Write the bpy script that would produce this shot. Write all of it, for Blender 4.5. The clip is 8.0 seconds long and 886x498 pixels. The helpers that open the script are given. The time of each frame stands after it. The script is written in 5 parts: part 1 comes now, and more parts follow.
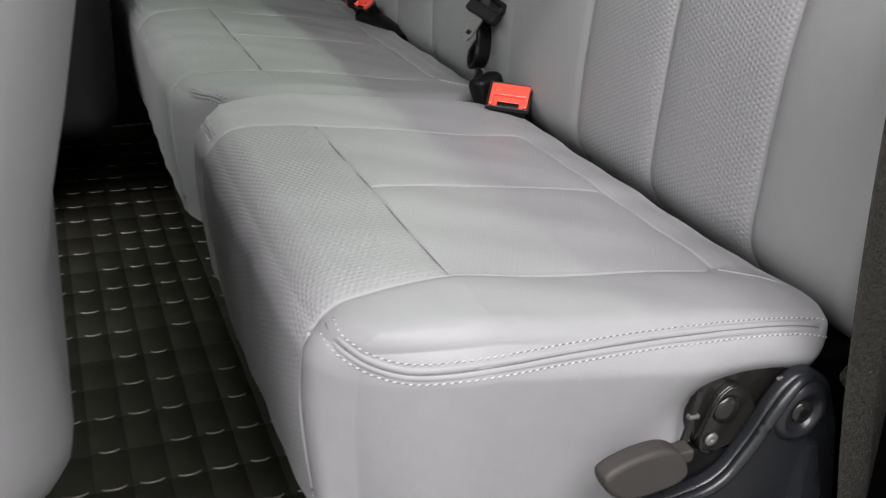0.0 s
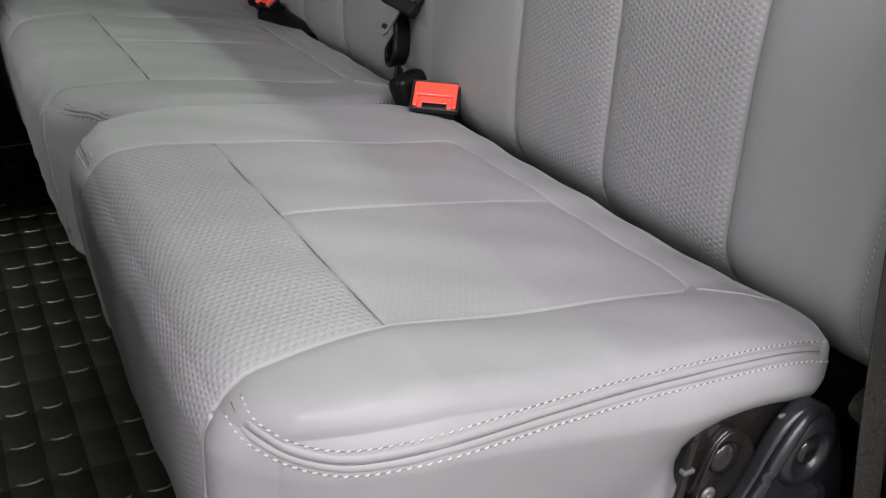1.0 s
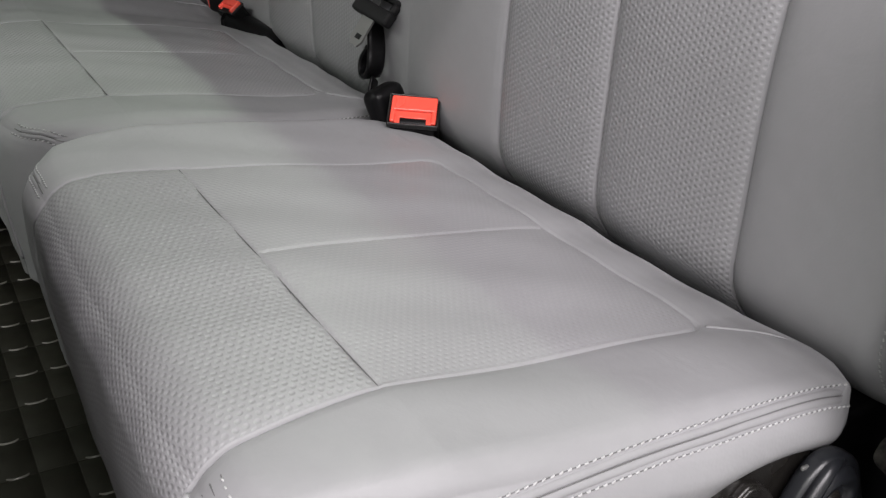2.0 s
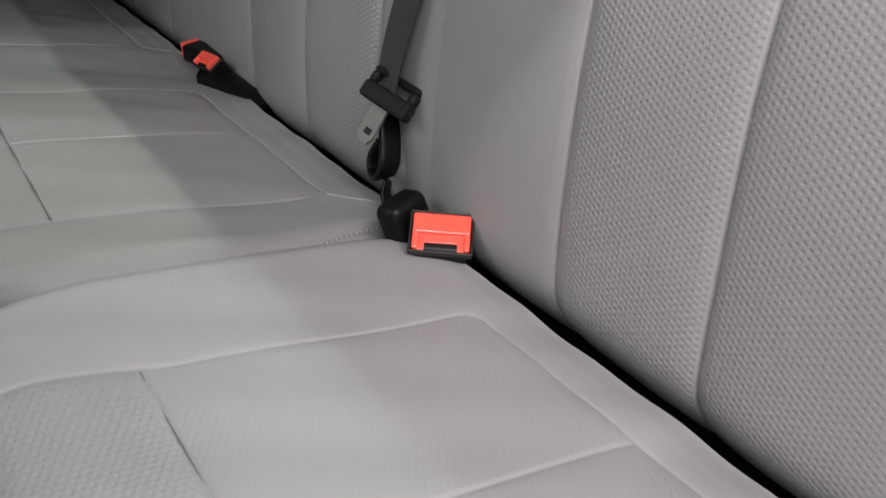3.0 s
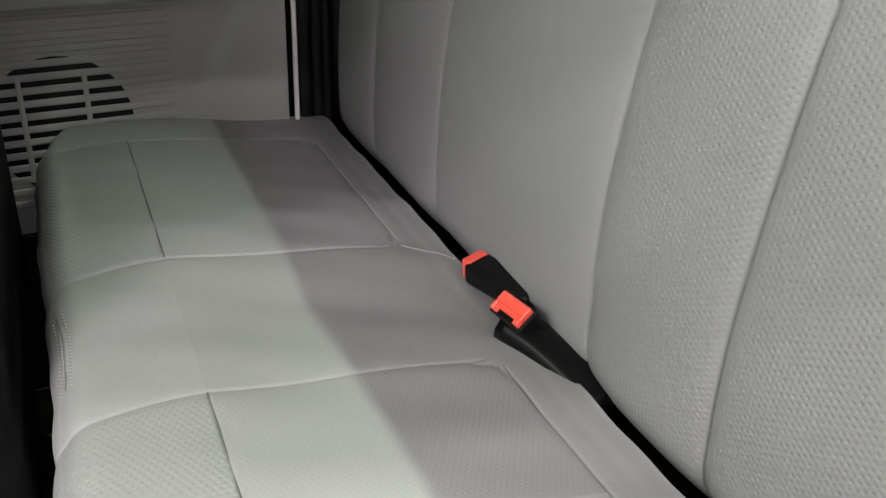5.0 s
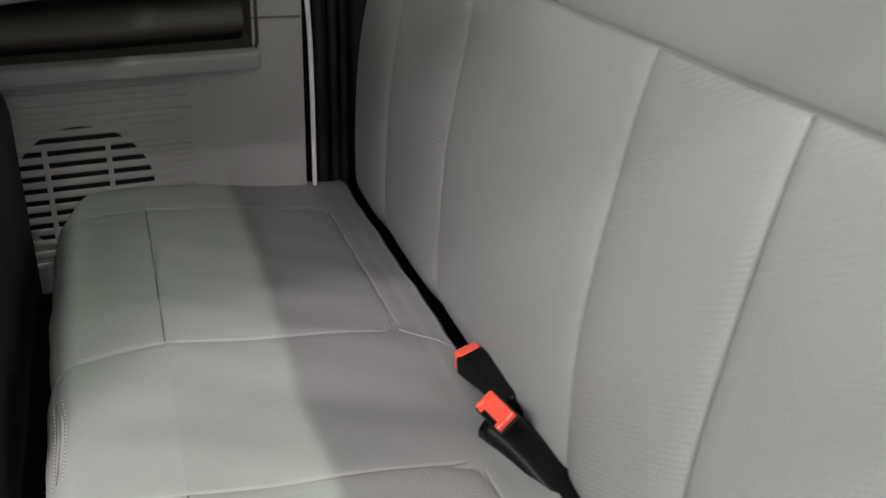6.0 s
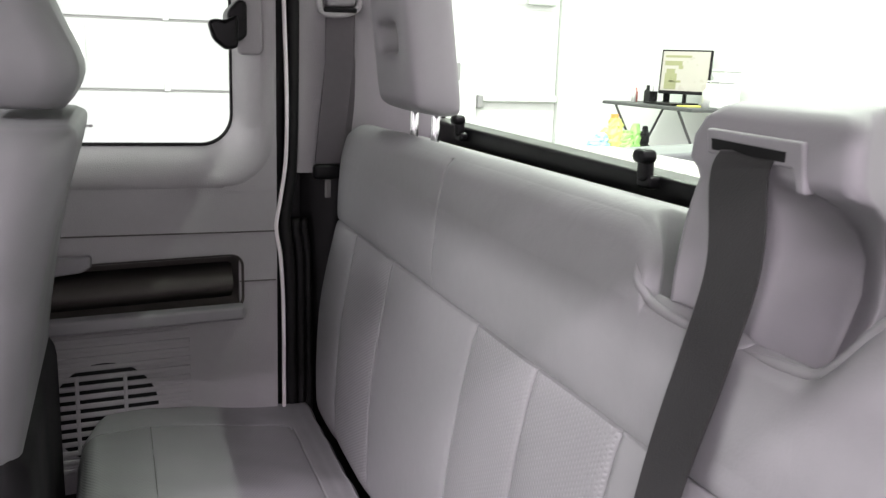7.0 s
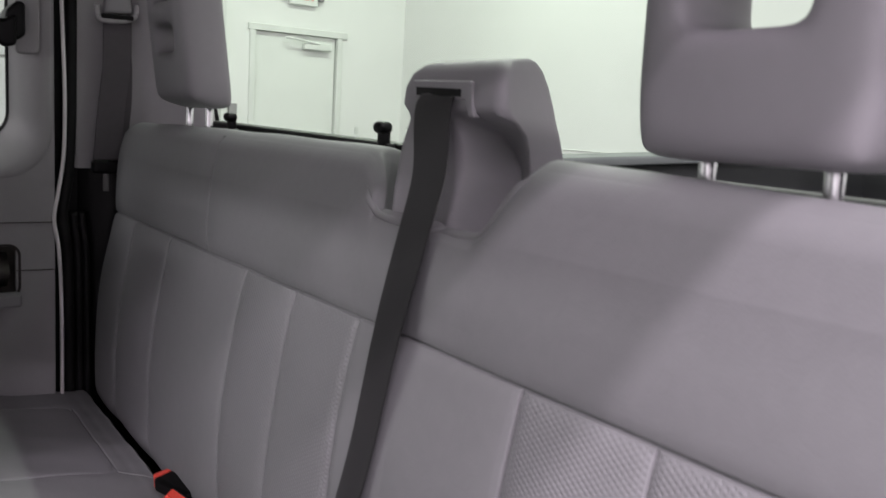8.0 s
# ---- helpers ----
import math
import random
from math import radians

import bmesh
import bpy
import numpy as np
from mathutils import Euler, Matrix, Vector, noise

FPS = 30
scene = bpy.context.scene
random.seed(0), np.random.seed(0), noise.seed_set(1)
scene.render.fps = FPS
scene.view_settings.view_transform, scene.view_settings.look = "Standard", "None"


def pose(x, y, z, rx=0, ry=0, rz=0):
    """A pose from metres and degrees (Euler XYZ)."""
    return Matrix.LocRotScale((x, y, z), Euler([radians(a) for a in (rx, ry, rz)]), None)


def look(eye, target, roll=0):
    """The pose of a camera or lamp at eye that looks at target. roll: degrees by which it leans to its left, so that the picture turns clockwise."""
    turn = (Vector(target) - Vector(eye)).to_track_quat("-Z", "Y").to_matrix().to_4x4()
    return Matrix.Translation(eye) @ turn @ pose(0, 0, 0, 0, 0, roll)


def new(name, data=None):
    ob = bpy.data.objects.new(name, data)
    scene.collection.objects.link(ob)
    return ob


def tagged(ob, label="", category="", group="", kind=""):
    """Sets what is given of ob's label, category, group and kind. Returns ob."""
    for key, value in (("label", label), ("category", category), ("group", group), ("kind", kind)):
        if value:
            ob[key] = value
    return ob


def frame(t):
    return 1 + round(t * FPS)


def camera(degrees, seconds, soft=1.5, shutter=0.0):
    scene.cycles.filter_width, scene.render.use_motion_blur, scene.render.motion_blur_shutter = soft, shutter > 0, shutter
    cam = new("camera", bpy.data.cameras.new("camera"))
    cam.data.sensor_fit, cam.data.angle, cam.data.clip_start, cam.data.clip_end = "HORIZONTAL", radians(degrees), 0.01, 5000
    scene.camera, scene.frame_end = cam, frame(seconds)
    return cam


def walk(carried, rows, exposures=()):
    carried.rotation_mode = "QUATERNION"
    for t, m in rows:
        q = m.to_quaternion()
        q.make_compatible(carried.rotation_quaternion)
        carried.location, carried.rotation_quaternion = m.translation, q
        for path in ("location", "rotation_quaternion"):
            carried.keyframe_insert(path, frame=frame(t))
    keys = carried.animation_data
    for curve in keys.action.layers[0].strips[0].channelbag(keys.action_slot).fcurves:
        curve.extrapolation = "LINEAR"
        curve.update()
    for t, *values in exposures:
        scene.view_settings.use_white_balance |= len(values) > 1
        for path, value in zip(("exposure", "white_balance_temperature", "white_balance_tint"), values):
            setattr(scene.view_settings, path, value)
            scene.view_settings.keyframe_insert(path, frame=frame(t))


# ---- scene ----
cam = camera(53.1, 8.0, soft=1.3, shutter=0.2)
PATH = [
    (0, (-0.515, -0.347, 0.661), (0.256, 1.286, -0.198), 4.8),
    (0.2, (-0.493, -0.316, 0.646), (0.323, 1.3, -0.203), 5.1),
    (0.5, (-0.48, -0.281, 0.629), (0.382, 1.31, -0.223), 4.7),
    (1, (-0.474, -0.25, 0.636), (0.448, 1.305, -0.219), 3.5),
    (1.2, (-0.467, -0.239, 0.638), (0.467, 1.309, -0.216), 3.4),
    (2.3, (-0.461, -0.17, 0.642), (0.542, 1.328, -0.224), 3.9),
    (2.5, (-0.445, -0.139, 0.653), (0.56, 1.353, -0.22), 3.9),
    (2.7, (-0.422, -0.09, 0.665), (0.586, 1.391, -0.224), 3.9),
    (3, (-0.391, -0.004, 0.681), (0.625, 1.468, -0.214), 3.8),
    (3.5, (-0.374, 0.114, 0.703), (0.644, 1.59, -0.183), 3.8),
    (4, (-0.378, 0.196, 0.741), (0.576, 1.718, -0.138), 3.2),
    (4.5, (-0.37, 0.303, 0.75), (0.454, 1.897, -0.133), 2.4),
    (4.7, (-0.366, 0.366, 0.753), (0.415, 1.977, -0.138), 2.1),
    (5.8, (-0.328, 0.501, 0.786), (0.33, 2.161, -0.115), 3.1),
    (6, (-0.312, 0.439, 0.822), (0.328, 2.123, -0.046), 2.3),
    (6.2, (-0.293, 0.376, 0.868), (0.335, 2.098, 0.067), 2.1),
    (6.5, (-0.296, 0.264, 0.908), (0.351, 2.048, 0.278), 1.5),
    (6.8, (-0.318, 0.161, 0.934), (0.337, 1.997, 0.488), 2.6),
    (7, (-0.333, 0.116, 0.955), (0.349, 1.951, 0.546), 1.9),
    (7.2, (-0.351, 0.07, 0.965), (0.435, 1.874, 0.604), 2.4),
    (7.5, (-0.366, 0.016, 0.967), (0.562, 1.761, 0.66), 2.9),
    (7.7, (-0.379, -0.015, 0.952), (0.639, 1.681, 0.661), 3.0),
    (8, (-0.394, -0.072, 0.884), (0.727, 1.561, 0.605), 3.2),
]
walk(cam, [(t, look(eye, target, roll)) for t, eye, target, roll in PATH],
     exposures=[(0.0, -0.50, 6500, 5), (1.0, -0.66, 6500, 7), (2.5, -0.66, 6600, 7), (3.5, -0.12, 6660, 10), (4.0, 0.18, 6650, 9), (4.5, 0.40, 6760, 7), (6.0, 0.52, 6780, 7), (6.5, 1.02, 6720, 17),
                (7.0, 0.60, 6450, 21), (7.5, -0.42, 6470, 18), (8.0, -0.64, 6400, 22)])

# ---- light: unseen strip lamps under the ceiling of the hall ----
world = bpy.data.worlds.new("hall_air")
scene.world = world
world.use_nodes = True
world.node_tree.nodes["Background"].inputs[0].default_value = (0.85, 0.95, 0.88, 1)
world.node_tree.nodes["Background"].inputs[1].default_value = 0.03


def strip_lamp(x, y, z, along_x, along_y, watts, colour):
    data = bpy.data.lights.new("strip_lamp", "AREA")
    data.shape, data.size, data.size_y, data.energy, data.color = "RECTANGLE", along_x, along_y, watts, colour
    ob = new("strip_lamp", data)
    ob.matrix_world = Matrix.Translation((x, y, z))
    return ob


GREENISH, PINKISH = (0.84, 1.0, 0.81), (1.0, 0.925, 0.985)
strip_lamp(1.52, 1.6, 4.1, 0.08, 4.3, 140, GREENISH)
# three rows follow the shadow edges, the last is added as fill
for y, watts in ((-1.97, 430), (-2.91, 430), (-3.99, 330), (-5.1, 220)):
    strip_lamp(-2.4, y, 4.1, 6.6, 0.12, watts, PINKISH)
# added lamps that fill the far corner and the backrest
strip_lamp(2.9, 5.6, 4.1, 3.2, 0.3, 190, GREENISH)
strip_lamp(-6.0, 1.5, 4.1, 0.3, 8.0, 500, (0.97, 1.0, 0.96))


# ---- materials ----
def material(name, colour, rough=0.5, metal=0.0, vary=0.08, scale=6.0, grain=0.0, grain_scale=900.0, rough_vary=0.08, coat=0.0, shine=0.5, wrinkle=0.0):
    """A surface with slow and fine variation of colour and gloss, and a fine relief."""
    m = bpy.data.materials.new(name)
    m.use_nodes = True
    n, l = m.node_tree.nodes, m.node_tree.links
    b = n["Principled BSDF"]
    b.inputs["Metallic"].default_value = metal
    b.inputs["Coat Weight"].default_value = coat
    b.inputs["Specular IOR Level"].default_value = shine
    tc = n.new("ShaderNodeTexCoord")
    slow, fine = n.new("ShaderNodeTexNoise"), n.new("ShaderNodeTexNoise")
    slow.inputs["Scale"].default_value, fine.inputs["Scale"].default_value = scale, scale * 14
    slow.inputs["Detail"].default_value = fine.inputs["Detail"].default_value = 4
    add = n.new("ShaderNodeMath")
    add.operation = "MULTIPLY_ADD"
    add.inputs[1].default_value = 0.35
    for t in (slow, fine):
        l.new(tc.outputs["Object"], t.inputs["Vector"])
    l.new(fine.outputs["Fac"], add.inputs[0])
    l.new(slow.outputs["Fac"], add.inputs[2])
    ramp = n.new("ShaderNodeMapRange")
    ramp.inputs["From Min"].default_value, ramp.inputs["From Max"].default_value = 0.4, 1.0
    ramp.inputs["To Min"].default_value, ramp.inputs["To Max"].default_value = 1 - vary, 1 + vary
    l.new(add.outputs[0], ramp.inputs["Value"])
    mul = n.new("ShaderNodeVectorMath")
    mul.operation = "SCALE"
    mul.inputs[0].default_value = colour
    l.new(ramp.outputs[0], mul.inputs["Scale"])
    l.new(mul.outputs[0], b.inputs["Base Color"])
    rr = n.new("ShaderNodeMapRange")
    rr.inputs["From Min"].default_value, rr.inputs["From Max"].default_value = 0.3, 0.7
    rr.inputs["To Min"].default_value, rr.inputs["To Max"].default_value = max(0.02, rough - rough_vary), min(1, rough + rough_vary)
    l.new(slow.outputs["Fac"], rr.inputs["Value"])
    l.new(rr.outputs[0], b.inputs["Roughness"])
    if grain:
        v = n.new("ShaderNodeTexVoronoi")
        v.inputs["Scale"].default_value = grain_scale
        l.new(tc.outputs["Object"], v.inputs["Vector"])
        bump = n.new("ShaderNodeBump")
        bump.inputs["Strength"].default_value, bump.inputs["Distance"].default_value = grain, 0.0006
        l.new(v.outputs["Distance"], bump.inputs["Height"])
        l.new(bump.outputs[0], b.inputs["Normal"])
        if wrinkle:
            crease, under = n.new("ShaderNodeTexNoise"), n.new("ShaderNodeBump")
            crease.inputs["Scale"].default_value, crease.inputs["Detail"].default_value, crease.inputs["Distortion"].default_value = 38, 3, 1.2
            under.inputs["Strength"].default_value, under.inputs["Distance"].default_value = wrinkle, 0.0012
            l.new(tc.outputs["Object"], crease.inputs["Vector"])
            l.new(crease.outputs["Fac"], under.inputs["Height"])
            l.new(under.outputs[0], bump.inputs["Normal"])
    return m


def embossed(name, colour, rough, wide, high, deep, low=-0.2, top=2.4):
    """Vinyl pressed with a close honeycomb of small round dots; wide and high are the spacing of the dots in metres."""
    m = material(name, colour, rough, vary=0.05, shine=0.55)
    n, l = m.node_tree.nodes, m.node_tree.links
    uv = n.new("ShaderNodeUVMap")
    total = None
    for kx, ky in ((2.0 / wide, 0.0), (1.0 / wide, 1.0 / high), (1.0 / wide, -1.0 / high)):
        dot, wave = n.new("ShaderNodeVectorMath"), n.new("ShaderNodeMath")
        dot.operation, wave.operation = "DOT_PRODUCT", "COSINE"
        dot.inputs[1].default_value = (kx * math.pi, ky * math.pi, 0)
        l.new(uv.outputs[0], dot.inputs[0])
        l.new(dot.outputs["Value"], wave.inputs[0])
        if total:
            add = n.new("ShaderNodeMath")
            l.new(total.outputs[0], add.inputs[0])
            l.new(wave.outputs[0], add.inputs[1])
            total = add
        else:
            total = wave
    soft = n.new("ShaderNodeMapRange")
    soft.interpolation_type = "SMOOTHSTEP"
    soft.inputs["From Min"].default_value, soft.inputs["From Max"].default_value = low, top
    l.new(total.outputs[0], soft.inputs["Value"])
    bump = n.new("ShaderNodeBump")
    bump.inputs["Strength"].default_value, bump.inputs["Distance"].default_value = 1.0, deep
    l.new(soft.outputs[0], bump.inputs["Height"])
    bump.invert = True
    l.new(bump.outputs[0], n["Principled BSDF"].inputs["Normal"])
    return m


GREY = (0.235, 0.236, 0.240)
M_VINYL = material("grey_vinyl", GREY, 0.56, vary=0.08, scale=5, grain=0.08, grain_scale=500, shine=0.36, wrinkle=0.30)
M_EMBOSS = embossed("embossed_vinyl", GREY, 0.46, 0.0040, 0.0022, 0.00036, -0.9, 3.0)
M_HONEY = embossed("honeycomb_vinyl", GREY, 0.46, 0.0042, 0.0024, 0.00030, -0.8, 2.9)
M_TWILL = embossed("twill_vinyl", (0.245, 0.245, 0.25), 0.44, 0.0036, 0.0021, 0.00014, -0.6, 2.9)
M_THREAD = material("grey_thread", (0.38, 0.38, 0.38), 0.6)
M_SEAT = material("front_seat_vinyl", (0.19, 0.191, 0.195), 0.5, vary=0.06, scale=5, grain=0.06, grain_scale=500)
M_SEAM = material("dark_seam_thread", (0.10, 0.10, 0.10), 0.7)
M_TRIM = material("grey_trim_plastic", (0.290, 0.285, 0.288), 0.55, vary=0.06, grain=0.5, grain_scale=600)
M_TRIM_DARK = material("dark_trim_plastic", (0.070, 0.064, 0.058), 0.65, grain=0.2, grain_scale=600, shine=0.3)
M_SHELL = material("charcoal_shell_plastic", (0.008, 0.008, 0.0083), 0.6, grain=0.4, shine=0.2)
M_LEVER = material("dark_lever_plastic", (0.034, 0.031, 0.028), 0.6, grain=0.2, grain_scale=600, shine=0.3)
M_HEAD = material("grey_headrest_vinyl", (0.22, 0.215, 0.225), 0.5, vary=0.05, grain=0.06, grain_scale=500)
M_BLACK = material("black_plastic", (0.004, 0.004, 0.0043), 0.36, shine=0.16)
M_RUBBER = material("black_rubber", (0.008, 0.008, 0.008), 0.65, vary=0.2, shine=0.25)
M_MAT = material("rubber_floor_mat", (0.015, 0.015, 0.0105), 0.6, vary=0.3, scale=9, shine=0.16)
# pale tone paints in the glints along the mat's low ridges
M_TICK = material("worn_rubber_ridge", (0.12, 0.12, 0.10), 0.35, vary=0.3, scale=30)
M_BRACKET = material("charcoal_bracket_plastic", (0.009, 0.0098, 0.0115), 0.27, vary=0.15, shine=0.45)
M_GARAGE = material("pale_garage_panel", (0.56, 0.575, 0.57), 0.5, vary=0.05, scale=3)
M_JOINT = material("grey_joint_seal", (0.36, 0.37, 0.35), 0.6, vary=0.15, scale=20)
M_LATCH = material("black_satin_metal", (0.010, 0.0092, 0.0082), 0.22, vary=0.2, scale=40, shine=0.5)
M_WEB = material("black_webbing", (0.0095, 0.0098, 0.0096), 0.5, shine=0.4, vary=0.2, grain=0.3, grain_scale=900)
M_WEB.node_tree.nodes["Principled BSDF"].inputs["Sheen Weight"].default_value = 0.12
M_WEB_GREY = material("grey_webbing", (0.076, 0.069, 0.075), 0.8, vary=0.15, grain=0.4, grain_scale=900)
M_WEB_NEAR = material("dark_dusty_webbing", (0.022, 0.021, 0.018), 0.8, vary=0.9, scale=420, grain=0.5, grain_scale=700, shine=0.15)
M_STEEL = material("bright_steel", (0.75, 0.75, 0.76), 0.22, metal=1.0)
M_PLATE = material("tongue_steel", (0.15, 0.15, 0.145), 0.5, metal=0.6)
M_RIM = material("worn_black_rim", (0.010, 0.0095, 0.009), 0.35, vary=0.3, scale=60)
M_RED = material("red_button_plastic", (0.84, 0.085, 0.055), 0.24, vary=0.04, shine=0.7, coat=0.5)
M_SEAL = material("pale_door_seal", (0.75, 0.72, 0.72), 0.6)
M_WALL = material("white_wall_paint", (0.80, 0.82, 0.79), 0.6, vary=0.03, scale=1.2)
# grey of the unseen near wall, set to bounce less light into the cab
M_GREYWALL = material("grey_wall_paint", (0.50, 0.50, 0.49), 0.6, vary=0.04, scale=1.2)
M_DOORP = material("white_door_paint", (0.76, 0.79, 0.75), 0.4, vary=0.03)
M_FRAME = material("grey_white_frame_paint", (0.72, 0.75, 0.71), 0.4)
M_CEIL = material("ceiling_paint", (0.75, 0.77, 0.75), 0.8)
M_CONC = material("grey_concrete", (0.17, 0.17, 0.165), 0.5, vary=0.15)
M_BODY = material("white_body_paint", (0.64, 0.62, 0.55), 0.3, vary=0.02, coat=0.5)
M_LINER = material("bed_liner_plastic", (0.014, 0.016, 0.016), 0.6, vary=0.2, grain=0.5, grain_scale=300)
M_RAILCAP = material("bed_rail_cap", (0.13, 0.145, 0.14), 0.55, vary=0.1)
M_LINING = material("grey_headliner", (0.38, 0.38, 0.37), 0.9, grain=0.5)


def glass(name, tint):
    m = bpy.data.materials.new(name)
    m.use_nodes = True
    n, l = m.node_tree.nodes, m.node_tree.links
    out = n["Material Output"]
    clear, gloss, mix = n.new("ShaderNodeBsdfTransparent"), n.new("ShaderNodeBsdfGlossy"), n.new("ShaderNodeMixShader")
    clear.inputs[0].default_value = (*tint, 1)
    gloss.inputs["Roughness"].default_value = 0.02
    mix.inputs[0].default_value = 0.03
    l.new(clear.outputs[0], mix.inputs[1])
    l.new(gloss.outputs[0], mix.inputs[2])
    l.new(mix.outputs[0], out.inputs[0])
    return m


M_GLASS = glass("window_glass", (0.94, 0.97, 0.94))


# ---- mesh helpers ----
from mathutils.bvhtree import BVHTree


def thing(name, label, category, kind="", group="", at=(0, 0, 0)):
    ob = new(name)
    ob.location = at
    ob.empty_display_size = 0.05
    return tagged(ob, label, category, group, kind)


def part(name, bm, mat, parent=None, label="", smooth=True):
    me = bpy.data.meshes.new(name)
    if isinstance(bm, bmesh.types.BMesh):
        bm.to_mesh(me)
        bm.free()
    else:
        me.from_pydata(*bm)
    me.materials.append(mat)
    if smooth:
        me.polygons.foreach_set("use_smooth", [True] * len(me.polygons))
    ob = new(name, me)
    if smooth and len(me.polygons) < 1500:
        ob.modifiers.new("even_shading", "WEIGHTED_NORMAL")
    if parent:
        ob.parent = parent
        ob.matrix_parent_inverse = Matrix.Translation(parent.location).inverted() if parent.parent is None else Matrix()
    if label:
        ob["label"] = label
    return ob


def box(bm, lo, hi, bevel=0.0, m=None, seg=2):
    """Adds a box from corner lo to corner hi, with rounded edges, to bm."""
    lo, hi = Vector(lo), Vector(hi)
    r = bmesh.ops.create_cube(bm, size=1.0)
    vs = r["verts"]
    bmesh.ops.scale(bm, vec=hi - lo, verts=vs)
    bmesh.ops.translate(bm, vec=(lo + hi) / 2, verts=vs)
    if bevel:
        es = list({e for v in vs for e in v.link_edges})
        out = bmesh.ops.bevel(bm, geom=es, offset=bevel, segments=seg, affect="EDGES", profile=0.5)
        vs = list({v for f in out["faces"] for v in f.verts} | {v for v in vs if v.is_valid})
    if m is not None:
        bmesh.ops.transform(bm, matrix=m, verts=vs)
    return bm


def boxes(*args, bevel=0.0, m=None, seg=2):
    bm = bmesh.new()
    for lo, hi in args:
        box(bm, lo, hi, bevel, m, seg)
    return bm


def slab(points, lo, hi, axis="y", bevel=0.0, seg=2):
    """A plate: the outline points (two coordinates each) pushed from lo to hi along the axis, edges rounded."""
    bm = bmesh.new()
    put = {"y": lambda a, b, c: (a, c, b), "x": lambda a, b, c: (c, a, b), "z": lambda a, b, c: (a, b, c)}[axis]
    n = len(points)
    low = [bm.verts.new(put(a, b, lo)) for a, b in points]
    top = [bm.verts.new(put(a, b, hi)) for a, b in points]
    bm.faces.new(low)
    bm.faces.new(top[::-1])
    for i in range(n):
        bm.faces.new((low[i], top[i], top[(i + 1) % n], low[(i + 1) % n]))
    bmesh.ops.recalc_face_normals(bm, faces=bm.faces)
    if bevel:
        es = [e for e in bm.edges if e.calc_face_angle(0) > 0.6]
        bmesh.ops.bevel(bm, geom=es, offset=bevel, segments=seg, affect="EDGES", profile=0.5, clamp_overlap=True)
    return bm


def rounded(x0, x1, z0, z1, r, seg=6):
    """The outline of a rectangle with round corners."""
    pts = []
    for cx, cz, a in ((x1 - r, z1 - r, 0), (x0 + r, z1 - r, 90), (x0 + r, z0 + r, 180), (x1 - r, z0 + r, 270)):
        for i in range(seg + 1):
            t = radians(a + 90 * i / seg)
            pts.append((cx + r * math.cos(t), cz + r * math.sin(t)))
    return pts


def loft(rings, closed=True, cap=False):
    """A skin over rings of equally many points."""
    bm = bmesh.new()
    rows = [[bm.verts.new(p) for p in ring] for ring in rings]
    n = len(rows[0])
    for a, b in zip(rows, rows[1:]):
        for i in range(n if closed else n - 1):
            bm.faces.new((a[i], a[(i + 1) % n], b[(i + 1) % n], b[i]))
    if cap:
        bm.faces.new(rows[0][::-1])
        bm.faces.new(rows[-1])
    bmesh.ops.recalc_face_normals(bm, faces=bm.faces)
    return bm


def tube(points, radius, seg=10, flat=1.0, taper=False):
    """A round bar along points."""
    pts = [Vector(p) for p in points]
    rings, full = [], radius
    for i, p in enumerate(pts):
        radius = full * (min(1.0, 0.1 + i / 6, 0.1 + (len(pts) - 1 - i) / 6) if taper else 1.0)
        d = (pts[min(i + 1, len(pts) - 1)] - pts[max(i - 1, 0)]).normalized()
        a = d.cross(Vector((0.13, 0.21, 0.97)) if abs(d.z) < 0.9 else Vector((0, 1, 0))).normalized()
        b = d.cross(a)
        rings.append([p + radius * (math.cos(2 * math.pi * k / seg) * a + flat * math.sin(2 * math.pi * k / seg) * b) for k in range(seg)])
    return loft(rings, cap=True)


def smooth_path(points, n=8):
    """Points on a smooth line through the given ones."""
    p = [Vector(q) for q in points]
    p = [2 * p[0] - p[1]] + p + [2 * p[-1] - p[-2]]
    out = []
    for i in range(1, len(p) - 2):
        for k in range(n):
            t = k / n
            out.append(0.5 * (2 * p[i] + (p[i + 1] - p[i - 1]) * t + (2 * p[i - 1] - 5 * p[i] + 4 * p[i + 1] - p[i + 2]) * t * t
                              + (3 * p[i] - p[i - 1] - 3 * p[i + 1] + p[i + 2]) * t ** 3))
    return out + [p[-2]]


def ribbon(points, sides, width, thick=0.0013):
    """Webbing along points; sides gives the direction of its width at each point."""
    pts = [Vector(p) for p in points]
    rings = []
    for i, p in enumerate(pts):
        d = (pts[min(i + 1, len(pts) - 1)] - pts[max(i - 1, 0)]).normalized()
        s = Vector(sides[i]).normalized()
        s = (s - s.dot(d) * d).normalized()
        u = d.cross(s)
        w, h = width / 2, thick / 2
        rings.append([p + a * s + b * u for a, b in ((-w, 0), (-w * 0.94, h), (-w * 0.5, h * 1.1), (0, h), (w * 0.5, h * 1.1), (w * 0.94, h), (w, 0),
                                                     (w * 0.94, -h), (0, -h), (-w * 0.94, -h))])
    return loft(rings, cap=True)


def lines(a, b, step, marks):
    """Grid lines from a to b, close together round each mark."""
    out = set(np.round(np.linspace(a, b, max(2, int(round((b - a) / step)) + 1)), 5))
    for m in marks:
        for d in (-0.009, -0.0065, -0.0045, -0.003, -0.0019, -0.001, 0, 0.001, 0.0019, 0.003, 0.0045, 0.0065, 0.009):
            if a < m + d < b:
                out.add(round(m + d, 5))
    out = sorted(out)
    return [v for i, v in enumerate(out) if i in (0, len(out) - 1) or v - out[i - 1] > 0.0006]


